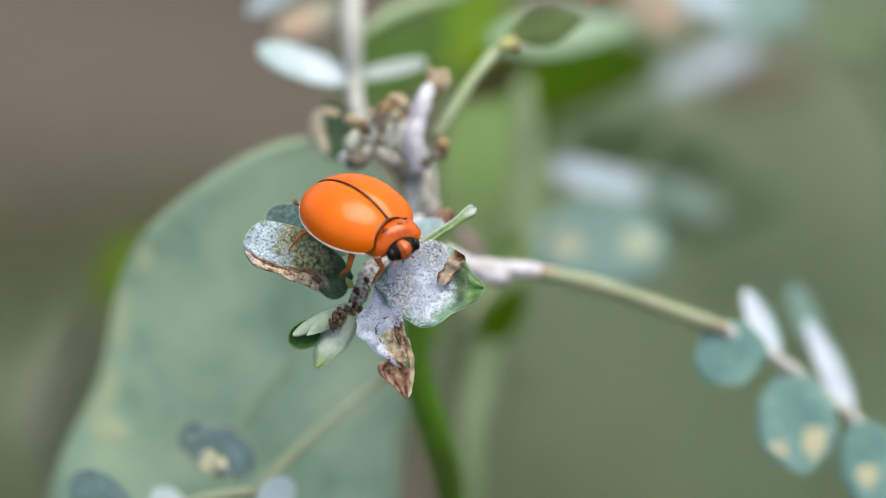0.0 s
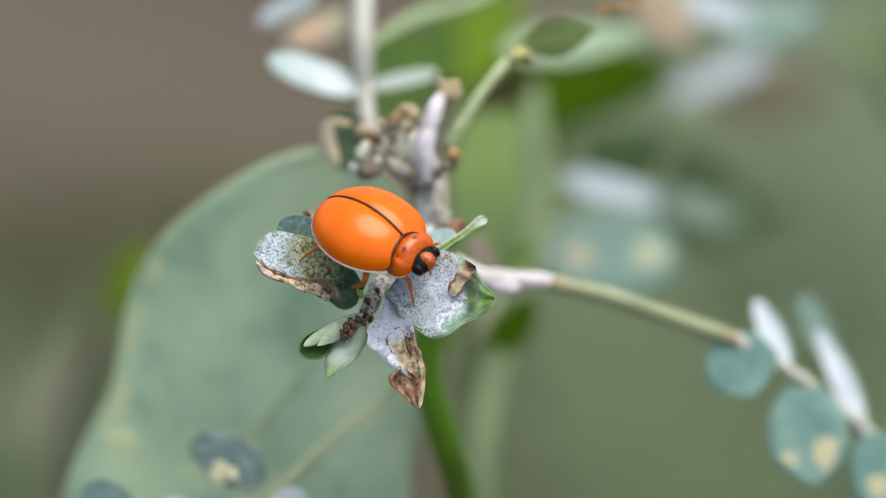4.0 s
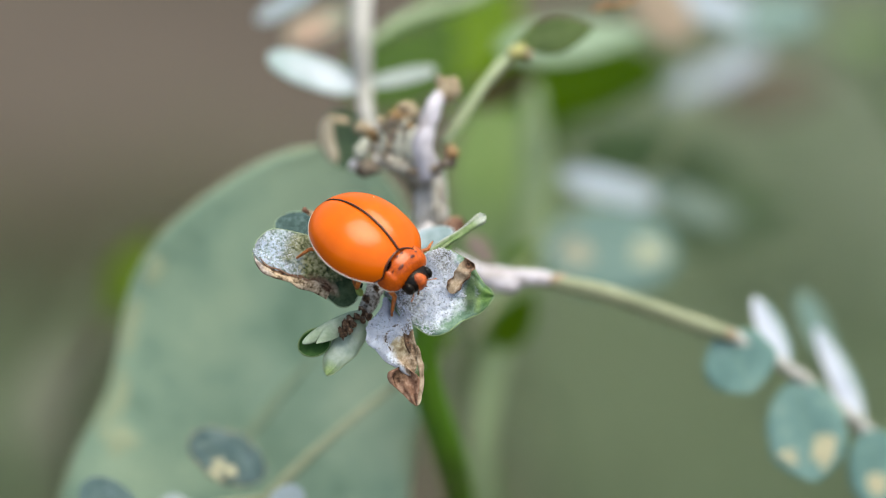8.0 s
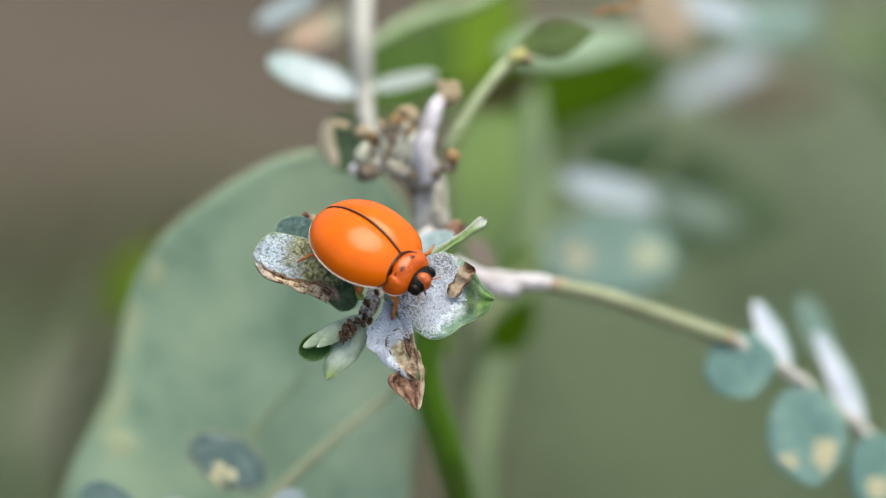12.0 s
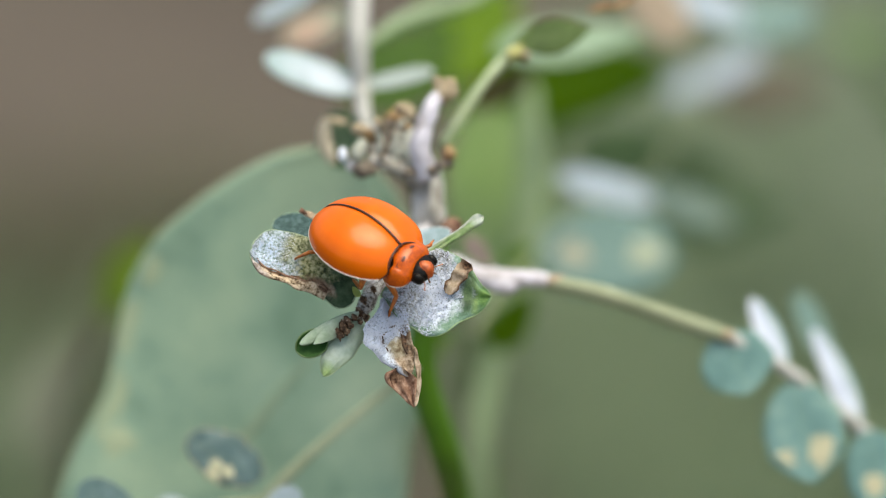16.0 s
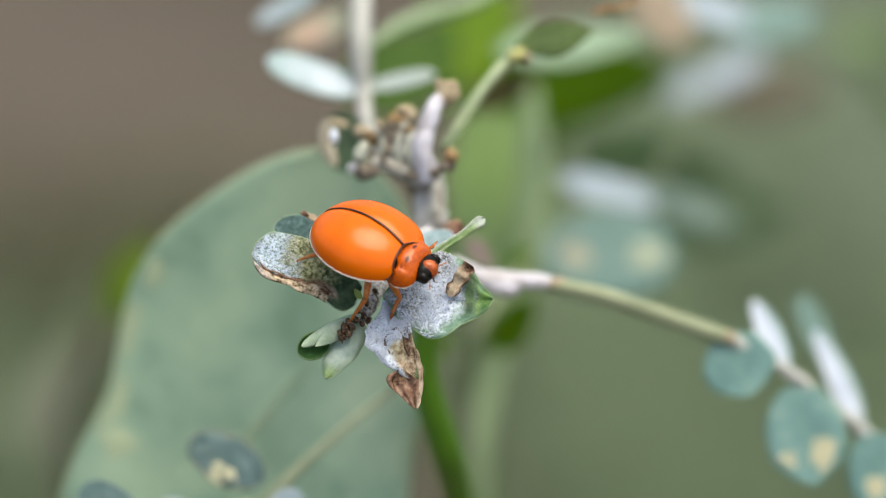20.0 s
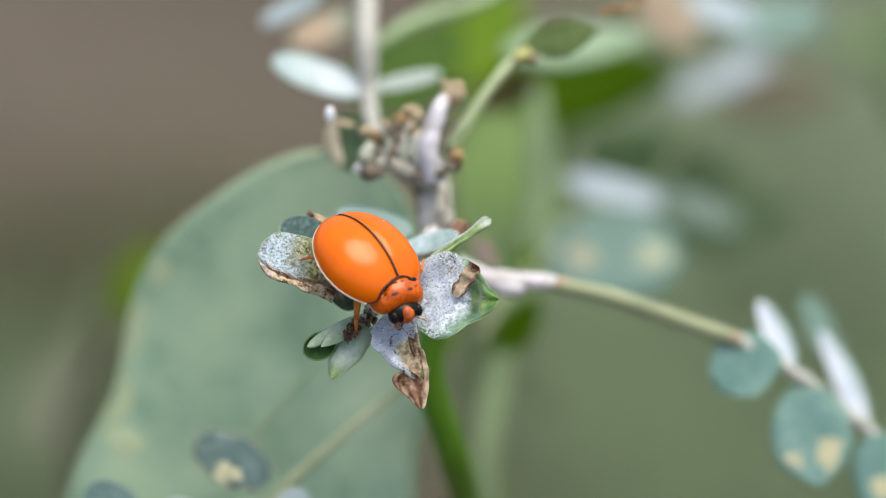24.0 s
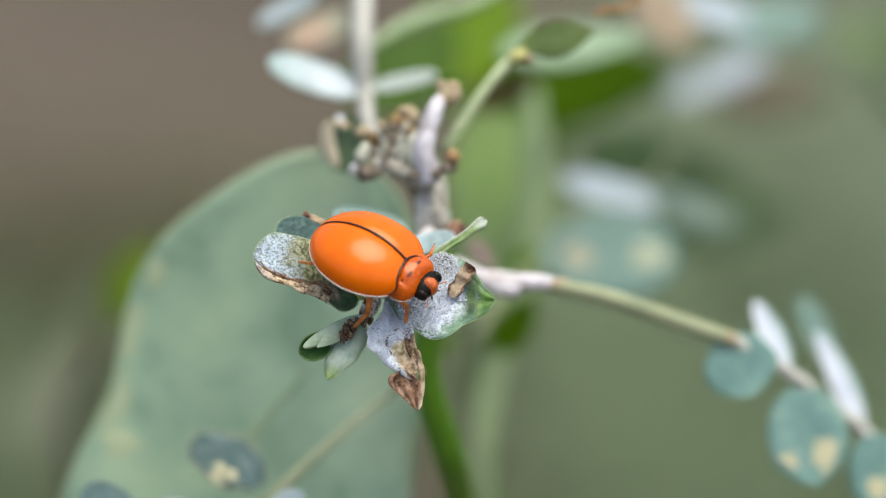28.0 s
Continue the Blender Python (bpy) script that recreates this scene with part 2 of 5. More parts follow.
def spline(points, steps):
    p = [Vector(q) for q in points]
    p = [p[0] * 2 - p[1], *p, p[-1] * 2 - p[-2]]
    out = []
    for i in range(1, len(p) - 2):
        a, b, c, d = p[i - 1:i + 3]
        ab, bc, cd = (b - a).length, (c - b).length, (d - c).length
        mb, mc = (c - a) * (bc / (ab + bc)), (d - b) * (bc / (bc + cd))
        for k in range(steps):
            t = k / steps
            out.append(b * (2 * t ** 3 - 3 * t * t + 1) + mb * (t ** 3 - 2 * t * t + t) + c * (3 * t * t - 2 * t ** 3) + mc * (t ** 3 - t * t))
    out.append(p[-2])
    return out


def tube(points, radii, sides=10, steps=5, rough=0.0, bm=None):
    """A stalk along a spline of points, its radius gliding through radii."""
    bm = bm or bmesh.new()
    path = spline(points, steps)
    rings = []
    side = None
    for i, q in enumerate(path):
        t = (path[min(i + 1, len(path) - 1)] - path[max(i - 1, 0)]).normalized()
        if side is None:
            side = t.orthogonal().normalized()
        side = (side - t * side.dot(t)).normalized()
        other = t.cross(side)
        f = i / (len(path) - 1) * (len(radii) - 1)
        k = min(int(f), len(radii) - 2)
        r = radii[k] + (radii[k + 1] - radii[k]) * (f - k)
        ring = []
        for j in range(sides):
            a = j * math.tau / sides
            w = q + (side * math.cos(a) + other * math.sin(a)) * r
            if rough:
                w += noise.noise_vector(w * 1.7) * rough * r
            ring.append(bm.verts.new(w))
        rings.append(ring)
    for a, b in zip(rings, rings[1:]):
        for j in range(sides):
            bm.faces.new((a[j], a[(j + 1) % sides], b[(j + 1) % sides], b[j]))
    for ring, q in ((rings[0], path[0] * 1.0), (rings[-1], path[-1] * 1.0)):
        c = bm.verts.new(q)
        for j in range(sides):
            bm.faces.new((ring[j], ring[(j + 1) % sides], c))
    return bm


def blob(centre, radii, turn=(0, 0, 0), rough=0.0, detail=2, bm=None, scale=1.3):
    """A rounded lump with an uneven skin."""
    bm = bm or bmesh.new()
    got = bmesh.ops.create_icosphere(bm, subdivisions=detail, radius=1.0)["verts"]
    rot = Euler([radians(a) for a in turn]).to_matrix()
    for v in got:
        q = Vector(v.co)
        if rough:
            q *= 1 + rough * noise.noise(q * scale + Vector(centre))
        v.co = rot @ Vector((q.x * radii[0], q.y * radii[1], q.z * radii[2])) + Vector(centre)
    return bm


OUTLINES = {
    "oblong": lambda u: max(0.0, 1 - abs(2 * u - 1) ** 2.7) ** 0.55,
    "round": lambda u: max(0.0, 1 - abs(2 * u - 1) ** 2.1) ** 0.5,
    "ovate": lambda u: max(0.0, math.sin(math.pi * u ** 0.75)) ** 0.8,
    "obovate": lambda u: max(0.0, math.sin(math.pi * u ** 1.5)) ** 0.75,
    "pill": lambda u: max(0.0, 1 - abs(2 * u - 1) ** 3.6) ** 0.5,
    "tipped": lambda u: (max(0.0, 1 - abs(u / 0.58 - 1) ** 2.2) ** 0.5 if u < 0.58 else max(0.0, 1 - ((u - 0.58) / 0.42) ** 1.9) ** 0.85),
    "broad": lambda u: (max(0.0, math.sin(math.pi * u / 0.84)) ** 0.7 if u < 0.42 else max(0.0, 1 - ((u - 0.42) / 0.58) ** 4.0) ** 0.5),
    "lance": lambda u: max(0.0, math.sin(math.pi * u)) ** 1.1,
}


class Blade:
    """A leaf's surface: u runs from base to tip, v from edge to edge."""

    def __init__(self, base, tip, width, face=(0, -1, 0), outline="oblong", bow=0.0, cup=0.0, fold=0.0, ripple=0.0, sag=0.0, seed=0.0, crumple=0.0, hem=None):
        self.base, self.tip = Vector(base), Vector(tip)
        self.way = (self.tip - self.base).normalized()
        self.long = (self.tip - self.base).length
        f = Vector(face)
        self.up = (f - self.way * f.dot(self.way)).normalized()
        self.side = self.way.cross(self.up)
        self.half, self.profile = width / 2, OUTLINES[outline]
        self.bow, self.cup, self.fold, self.ripple, self.sag, self.seed, self.crumple = bow, cup, fold, ripple, sag, seed, crumple
        self.hem = hem

    def width_at(self, u, v):
        """Half width at u; a hem of (u, far side, near side) gives each side its own outline."""
        if not self.hem:
            return self.half * (self.profile(u) * 0.985 + 0.015)
        h = self.hem
        i = max(k for k in range(len(h) - 1) if h[k][0] <= u or k == 0)
        side = 2 if v > 0 else 1
        p0, p1, p2, p3 = h[max(i - 1, 0)], h[i], h[i + 1], h[min(i + 2, len(h) - 1)]
        f = (u - p1[0]) / (p2[0] - p1[0])
        m1 = (p2[side] - p0[side]) / (p2[0] - p0[0]) * (p2[0] - p1[0])
        m2 = (p3[side] - p1[side]) / (p3[0] - p1[0]) * (p2[0] - p1[0])
        w = p1[side] * (2 * f ** 3 - 3 * f * f + 1) + m1 * (f ** 3 - 2 * f * f + f) + p2[side] * (3 * f * f - 2 * f ** 3) + m2 * (f ** 3 - f * f)
        return self.half * max(0.01, w)

    def at(self, u, v, lift=0.0):
        w = self.width_at(u, v)
        z = self.bow * 4 * u * (1 - u) + self.cup * v * v * w + self.fold * abs(v) * w + lift
        z += self.ripple * noise.noise(Vector((u * 3, v * 2, self.seed)))
        if self.crumple:
            z += self.crumple * noise.noise(Vector((u * self.long * 2.2, v * w * 2.2, self.seed + 7)))
            w *= 1 + min(0.25, self.crumple) * noise.noise(Vector((u * 6, v * 1.5, self.seed + 3)))
        x = v * w * (1 - 0.12 * abs(self.cup) * v * v)
        return self.base + self.way * (u * self.long) + self.side * (x + self.sag * 4 * u * (1 - u)) + self.up * z

    def mesh(self, thick=0.09, nu=16, nv=8):
        bm = bmesh.new()
        uv = bm.loops.layers.uv.new("UVMap")
        grid = {}
        for layer, lift in ((0, 0.0), (1, -thick)):
            for i in range(nu + 1):
                for j in range(nv + 1):
                    u = 0.5 - 0.5 * math.cos(math.pi * i / nu)
                    grid[layer, i, j] = (bm.verts.new(self.at(u, 2 * j / nv - 1, lift)), (u, 2 * j / nv - 1))

        def face(keys):
            f = bm.faces.new([grid[k][0] for k in keys])
            for lp, k in zip(f.loops, keys):
                lp[uv].uv = grid[k][1]
        for i in range(nu):
            for j in range(nv):
                face([(0, i, j), (0, i + 1, j), (0, i + 1, j + 1), (0, i, j + 1)])
                face([(1, i, j), (1, i, j + 1), (1, i + 1, j + 1), (1, i + 1, j)])
            for j in (0, nv):
                face([(0, i, j), (1, i, j), (1, i + 1, j), (0, i + 1, j)])
        for j in range(nv):
            for i in (0, nu):
                face([(0, i, j), (0, i, j + 1), (1, i, j + 1), (1, i, j)])
        return bm

    def strip(self, u0, u1, inner, outer, lift=0.05, arch=0.08, crumple=0.08, seed=0, nu=44, nv=8, ragged=0.15):
        """A dry band that runs along the blade between two lines of v, arched and crumpled."""
        bm = bmesh.new()
        uv = bm.loops.layers.uv.new("UVMap")
        grid = {}
        for layer in (0, 1):
            for i in range(nu + 1):
                u = u0 + (u1 - u0) * i / nu
                f = i / nu * (len(inner) - 1)
                k = min(int(f), len(inner) - 2)
                va = inner[k] + (inner[k + 1] - inner[k]) * (f - k) + ragged * noise.noise(Vector((u * 14, 0, seed)))
                vb = outer[k] + (outer[k + 1] - outer[k]) * (f - k) + ragged * 0.6 * noise.noise(Vector((u * 11, 5, seed)))
                for j in range(nv + 1):
                    g = j / nv
                    z = lift + arch * math.sin(math.pi * g) + crumple * noise.noise(Vector((u * self.long * 1.8, g * 2.2, seed))) - 0.07 * layer
                    grid[layer, i, j] = (bm.verts.new(self.at(u, va + (vb - va) * g, z)), (i / nu, 2 * g - 1))

        def face(keys):
            q = bm.faces.new([grid[k][0] for k in keys])
            for lp, k in zip(q.loops, keys):
                lp[uv].uv = grid[k][1]
        for i in range(nu):
            for j in range(nv):
                face([(0, i, j), (0, i + 1, j), (0, i + 1, j + 1), (0, i, j + 1)])
                face([(1, i, j), (1, i, j + 1), (1, i + 1, j + 1), (1, i + 1, j)])
            for j in (0, nv):
                face([(0, i, j), (1, i, j), (1, i + 1, j), (0, i + 1, j)])
        for j in range(nv):
            for i in (0, nu):
                face([(0, i, j), (0, i, j + 1), (1, i, j + 1), (1, i, j)])
        return bm

    def patch(self, u0, v0, ru, rv, lift=0.03, wobble=0.25, rings=5, turns=18):
        """An irregular patch that lies on the blade."""
        bm = bmesh.new()
        rows = []
        for i in range(1, rings + 1):
            row = []
            for j in range(turns):
                a = j * math.tau / turns
                r = i / rings * (1 + wobble * noise.noise(Vector((math.cos(a) * 1.5, math.sin(a) * 1.5, u0 * 9 + v0 * 5))))
                u, v = u0 + ru * r * math.cos(a), v0 + rv * r * math.sin(a)
                row.append(bm.verts.new(self.at(min(0.995, max(0.005, u)), min(0.99, max(-0.99, v)), lift * (1 if i < rings else 0.1))))
            rows.append(row)
        c = bm.verts.new(self.at(u0, v0, lift))
        for j in range(turns):
            bm.faces.new((c, rows[0][j], rows[0][(j + 1) % turns]))
        for a, b in zip(rows, rows[1:]):
            for j in range(turns):
                bm.faces.new((a[j], b[j], b[(j + 1) % turns], a[(j + 1) % turns]))
        return bm

    def rib(self, v=0.0, u0=0.0, u1=0.95, radius=0.06, lift=0.02):
        return tube([self.at(u0 + (u1 - u0) * k / 30, v, lift) for k in range(31)], [radius, radius * 0.4], 6, 1)


def tufts(blade, count, where, size=0.07, seed=1, gap=-0.06):
    """Fine wool standing on a blade: bent grains and fibres where the test allows, all in one mesh."""
    rng = random.Random(seed)
    verts, faces = [], []
    while count > 0:
        u, v = rng.random(), rng.uniform(-1, 1)
        if not where(u, v):
            count -= 0.2
            continue
        c = blade.at(u, v, rng.uniform(0.0, 0.10))
        if noise.noise(c * 9.0) < gap + 0.25 * noise.noise(c * 1.1):
            count -= 0.3
            continue
        count -= 1
        d = Vector((rng.gauss(0, 1), rng.gauss(0, 1), rng.gauss(0, 1))).normalized() + blade.up * 0.4
        s = d.orthogonal().normalized()
        o = d.cross(s).normalized()
        long, thin = size * rng.uniform(0.6, 1.6), size * rng.uniform(0.22, 0.42)
        k = len(verts)
        bend = s * rng.uniform(-0.4, 0.4) * long
        for f, w in ((0.0, 0.6), (0.55, 1.0), (1.0, 0.25)):
            q = c + d * (long * f) + bend * f * f
            for a in range(3):
                verts.append(q + (s * math.cos(a * 2.1) + o * math.sin(a * 2.1)) * thin * w)
        for r in (0, 3):
            for a in range(3):
                b = (a + 1) % 3
                faces.append((k + r + a, k + r + b, k + r + 3 + b, k + r + 3 + a))
        faces.append((k, k + 2, k + 1))
        faces.append((k + 6, k + 7, k + 8))
    bm = bmesh.new()
    me = bpy.data.meshes.new("tufts")
    me.from_pydata([tuple(q) for q in verts], [], faces)
    bm.from_mesh(me)
    bpy.data.meshes.remove(me)
    return bm


# ---- ground ----
def ground_height(x, y):
    return 0.02 * noise.noise(Vector((x * 2.1, y * 2.1, 0))) + 0.006 * noise.noise(Vector((x * 11, y * 11, 3)))


def build_ground():
    bm = bmesh.new()
    line = [-300, -60, -15, -6, -3] + [-2 + 0.1 * i for i in range(41)] + [3, 6, 15, 60, 300]
    grid = [[bm.verts.new((x * 1000, (y + 1) * 1000, (ground_height(x, y + 1) if abs(x) < 2.05 and abs(y) < 2.05 else 0) * 1000))
             for y in line] for x in line]
    for i in range(len(line) - 1):
        for j in range(len(line) - 1):
            bm.faces.new((grid[i][j], grid[i + 1][j], grid[i + 1][j + 1], grid[i][j + 1]))
    soil = surface("leaf_litter_soil", [(0.3, (0.048, 0.037, 0.030)), (0.5, (0.086, 0.068, 0.055)), (0.7, (0.137, 0.112, 0.092))], 120.0, 0.95, 0.6, 12)
    ob = part("ground", bm, soil)
    tagged(ob, "grey-brown soil with dry litter below the shrub", "ground", "", "structure")


build_ground()


def grass(name, centre, spread, count, tall, material, label, seed):
    """Low blades on the soil, uncountable."""
    rng = random.Random(seed)
    bm = bmesh.new()
    for _ in range(count):
        x, y = centre[0] + rng.gauss(0, spread[0]), centre[1] + rng.gauss(0, spread[1])
        b = Vector((x, y, ground_height(x, y) - 0.002)) * 1000
        h, w = tall * rng.uniform(0.5, 1.2) * 1000, rng.uniform(3, 7)
        lean = Vector((rng.gauss(0, 0.5), rng.gauss(0, 0.5), 0)) * h
        s = Vector((rng.gauss(0, 1), rng.gauss(0, 1), 0)).normalized() * w
        rows = []
        for f, g in ((0, 0.7), (0.4, 1), (0.8, 0.6), (1, 0.05)):
            q = b + Vector((0, 0, h * (f - 0.25 * f * f))) + lean * f * f
            rows.append((bm.verts.new(q - s * g), bm.verts.new(q + s * g)))
        for p, q in zip(rows, rows[1:]):
            bm.faces.new((p[0], p[1], q[1], q[0]))
    ob = part(name, bm, material)
    return tagged(ob, label, "grass", "", "stuff")


SWARD = surface("sward_blades", [(0.3, (0.14, 0.195, 0.108)), (0.7, (0.25, 0.315, 0.195))], 30.0, 0.6, 0.2, 5, through_light=0.25)
DIM_SWARD = surface("dim_sward_blades", [(0.3, (0.085, 0.088, 0.05)), (0.7, (0.155, 0.158, 0.10))], 30.0, 0.7, 0.2, 5, through_light=0.15, spec=0.2)
PALE_SWARD = surface("pale_sward_blades", [(0.3, (0.20, 0.25, 0.18)), (0.7, (0.34, 0.38, 0.30))], 30.0, 0.6, 0.2, 5, through_light=0.25)
grass("grass", (0.126, 0.955), (0.047, 0.075), 3000, 0.05, SWARD, "low grey-green grass on the soil behind the shrub", 5)
grass("grass", (0.145, 1.05), (0.028, 0.06), 520, 0.06, PALE_SWARD, "pale grass tuft on the soil behind the shrub", 6)
grass("grass", (-0.10, 0.99), (0.05, 0.022), 260, 0.05, DIM_SWARD, "thin grey-green grass on brown soil", 7)
grass("grass", (-0.135, 0.90), (0.02, 0.03), 230, 0.05, SWARD, "thin grey-green grass on brown soil", 8)

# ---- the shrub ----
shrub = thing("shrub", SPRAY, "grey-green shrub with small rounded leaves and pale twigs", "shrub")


def stem(name, points, radii, material, label="", owner=None, sides=10, rough=0.08):
    return part(name, tube(points, radii, sides, 5, rough), material, owner or shrub, label)


def leaf(base, tip, width, material, label="", owner=None, thick=0.09, edge=None, **shape):
    """A leaf of a plant; edge: the material of its margin, a fine cord along both sides."""
    b = Blade(base, tip, width, **shape)
    ob = part("leaf", b.mesh(thick, *((40, 20) if width > 10 else (20, 10))), material, owner or shrub, label)
    if edge:
        ring = [b.at(0.5 - 0.5 * math.cos(math.pi * k / 16), 1, -thick / 2) for k in range(17)]
        ring += [b.at(0.5 - 0.5 * math.cos(math.pi * k / 16), -1, -thick / 2) for k in range(15, 0, -1)]
        part("leaf_margin", tube(ring + ring[:1], [thick * 0.45, thick * 0.45], 6, 2), edge, ob)
    return ob, b


def scrap(name, base, tip, width, material, label, thick=0.06, owner=None, **shape):
    """A loose dry piece of leaf tissue, arched and crumpled."""
    b = Blade(base, tip, width, **shape)
    return part(name, b.mesh(thick, 24, 10), material, owner or shrub, label)


def spot(ob, blade, u, v, ru, rv, material=None, name="spot", lift=0.03, wobble=0.3):
    return part(name, blade.patch(u, v, ru, rv, lift, wobble), material or SPOT, ob)


def wool(blade, count, where, label, size=0.07, seed=1, gap=-0.06):
    ob = part("mealybug_wool", tufts(blade, count, where, size, seed, gap), WOOL)
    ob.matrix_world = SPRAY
    return tagged(ob, label, "wool", "wool patches", "stuff")


# stems, from the ground to the tips
stem("stem", [(-0.26, 12.15, 0.61), (-0.77, 14.85, -3.52), (-0.95, 16.2, -6.51), (0.18, 18.9, -10.47), (0.95, 24.3, -14.05), (6, 60, -75), (12, 300, -519)],
     [0.64, 0.76, 0.8, 0.87, 0.85, 1.0, 1.6], GREEN_STEM, "green lower stem")
stem("branch", [(-0.48, 10.8, 0.47), (-0.6, 10.8, 2.07), (-0.68, 10.8, 3.52), (-0.98, 10.8, 4.54)], [0.92, 0.89, 0.86, 0.63], surface("mottled_grey_bark", [(0.36, (0.30, 0.27, 0.24)), (0.48, (0.54, 0.52, 0.51)), (0.62, (0.72, 0.70, 0.73))], 1.2, 0.75, 0.8, 5), "grey woody twig", rough=0.3)
stem("branch", [(-0.15, 9.45, 0.61), (-0.27, 8.64, 2.05), (-0.22, 8.91, 3.21), (-0.33, 9.18, 4.08)], [0.43, 0.4, 0.37, 0.23], BARK, "pale strip of bark", rough=0.3)
stem("branch", [(-2.78, 14.85, 4.61), (-3.92, 16.2, 6.71), (-4.17, 18.9, 8.43), (-4.32, 18.9, 10.83), (-4.36, 21.6, 15.18), (-4.57, 27.0, 19.81)], [0.23, 0.38, 0.47, 0.59, 0.59, 0.5], surface("grey_lilac_stem", [(0.34, (0.33, 0.33, 0.30)), (0.66, (0.52, 0.51, 0.51))], 3.0, 0.6, 0.3, 5), "pale upright twig")
stem("branch", [(0.03, 10.8, 5.27), (1.05, 11.2, 6.88), (2.5, 12.0, 8.95), (3.84, 13.0, 10.36)], [0.32, 0.32, 0.32, 0.35], surface("light_olive_twig", [(0.3, (0.23, 0.29, 0.16)), (0.7, (0.38, 0.44, 0.28))], 2.0, 0.55, 0.3, 5), "thin olive twig")
part("node", blob((3.84, 12.4, 10.25), (0.46, 0.4, 0.36), (0, -35, 0), rough=0.9), surface("yellow_node", [(0.3, (0.34, 0.34, 0.10)), (0.7, (0.56, 0.52, 0.24))], 0.8, 0.6, 0.3, 5), shrub, "yellowish swollen node")
part("node", blob((4.36, 13.0, 10.12), (0.30, 0.3, 0.30), rough=0.5), TAN_BUD, shrub, "tan bud at the node")
stem("branch", [(0.47, 12.15, -0.41), (1.93, 12.15, -1.26), (3.1, 12.15, -1.55), (4.56, 12.15, -1.49), (6.03, 12.15, -1.64)], [0.35, 0.49, 0.64, 0.46, 0.35], surface("mottled_joint", [(0.34, (0.32, 0.26, 0.22)), (0.46, (0.54, 0.50, 0.54)), (0.62, (0.72, 0.69, 0.80))], 1.4, 0.6, 0.5, 4), "pale waxy joint", rough=0.3)
stem("branch", [(5.59, 12.15, -1.66), (8.07, 12.15, -2.16), (11.06, 13.5, -3.14), (15.01, 14.85, -4.52)],
     [0.40, 0.45, 0.45, 0.45], TWIG, "arching olive twig")
stem("branch", [(14.84, 14.85, -4.4), (18.3, 16.2, -6.36), (21.38, 17.55, -8.78), (25.82, 20.25, -12.33)], [0.38, 0.36, 0.4, 0.42], surface("grey_olive_twig", [(0.34, (0.34, 0.34, 0.29)), (0.5, (0.50, 0.495, 0.48)), (0.66, (0.64, 0.63, 0.66))], 1.2, 0.6, 0.4, 5), "pale end of the arching twig", rough=0.2)
part("node", blob((5.80, 12.1, -1.65), (0.85, 0.37, 0.38), (0, 5, 0), 0.3), surface("rusty_joint", [(0.34, (0.26, 0.17, 0.10)), (0.66, (0.46, 0.36, 0.26))], 0.9, 0.65, 0.4, 5), shrub, "rusty brown ring of the joint")
part("node", blob((3.2, 12.0, -1.80), (0.95, 0.5, 0.50), (0, 12, 0), 0.3), LAVENDER, shrub, "pale waxy swelling under the joint")
part("node", blob((14.90, 14.7, -4.44), (0.55, 0.4, 0.38), (0, 25, 0), 0.2), TAN_BUD, shrub, "tan node of the twig")
stem("branch", [(-1.23, 12.15, -6.11), (-2.78, 14.85, -7.36), (-4.85, 14.85, -8.98), (-7.21, 14.85, -11.05), (-9.28, 14.85, -13.12), (-11.35, 14.85, -15.34)], [0.18, 0.21, 0.24, 0.3, 0.33, 0.33], surface("pale_olive_twig", [(0.3, (0.27, 0.31, 0.19)), (0.7, (0.42, 0.45, 0.31))], 2.0, 0.55, 0.3, 5), "thin pale olive twig")
stem("branch", [(-4.81, 0.6, -4.33), (-4.02, 0.4, -3.38), (-3.34, 1.6, -1.94), (-1.82, 5.0, -0.26), (-0.47, 10.8, 1.05)], [0.17, 0.36, 0.44, 0.42, 0.35], surface("woolly_stalk", [(0.40, (0.03, 0.02, 0.015)), (0.47, (0.24, 0.21, 0.19)), (0.55, (0.60, 0.59, 0.60))], 0.2, 0.85, 0.8, 3), "stalk crusted with grey wool and brown debris", rough=0.5)

# the dried flower stumps above the beetle
def stump(points, radii, material, label):
    return stem("stump", points, radii, material, label, rough=0.25)


def bud(where, r, material, label, turn=(0, 0, 0), rough=0.5):
    return part("bud", blob(where, r, turn, rough), material, shrub, label)


stump([(-0.70, 9.45, 3.79), (-1.02, 8.78, 5.17), (-0.84, 8.78, 6.24), (-0.42, 8.78, 7.39), (0.03, 9.18, 8.07)], [0.62, 0.52, 0.50, 0.44, 0.30], LAVENDER, "pale waxy flower stump")
bud((0.32, 9.18, 8.21), (0.6, 0.5, 0.75), TAN_BUD, "tan dry bud", (0, 20, 0))
bud((-0.12, 9.32, 8.57), (0.28, 0.3, 0.35), TAN_BUD, "tan dry bud")
stump([(-1.13, 10.12, 3.66), (-2.0, 9.45, 4.14), (-2.86, 9.18, 4.45), (-3.59, 9.18, 4.6)], [0.50, 0.44, 0.42, 0.32], BARK, "grey flower stump")
stump([(-0.99, 10.12, 4.53), (-1.85, 9.45, 5.01), (-2.72, 9.18, 5.12)], [0.4, 0.37, 0.26], PALE_STEM, "pale flower stump")
stump([(-1.28, 10.8, 5.41), (-1.72, 10.8, 6.08), (-2.1, 10.8, 6.66)], [0.26, 0.23, 0.26], PALE_STEM, "pale flower stump")
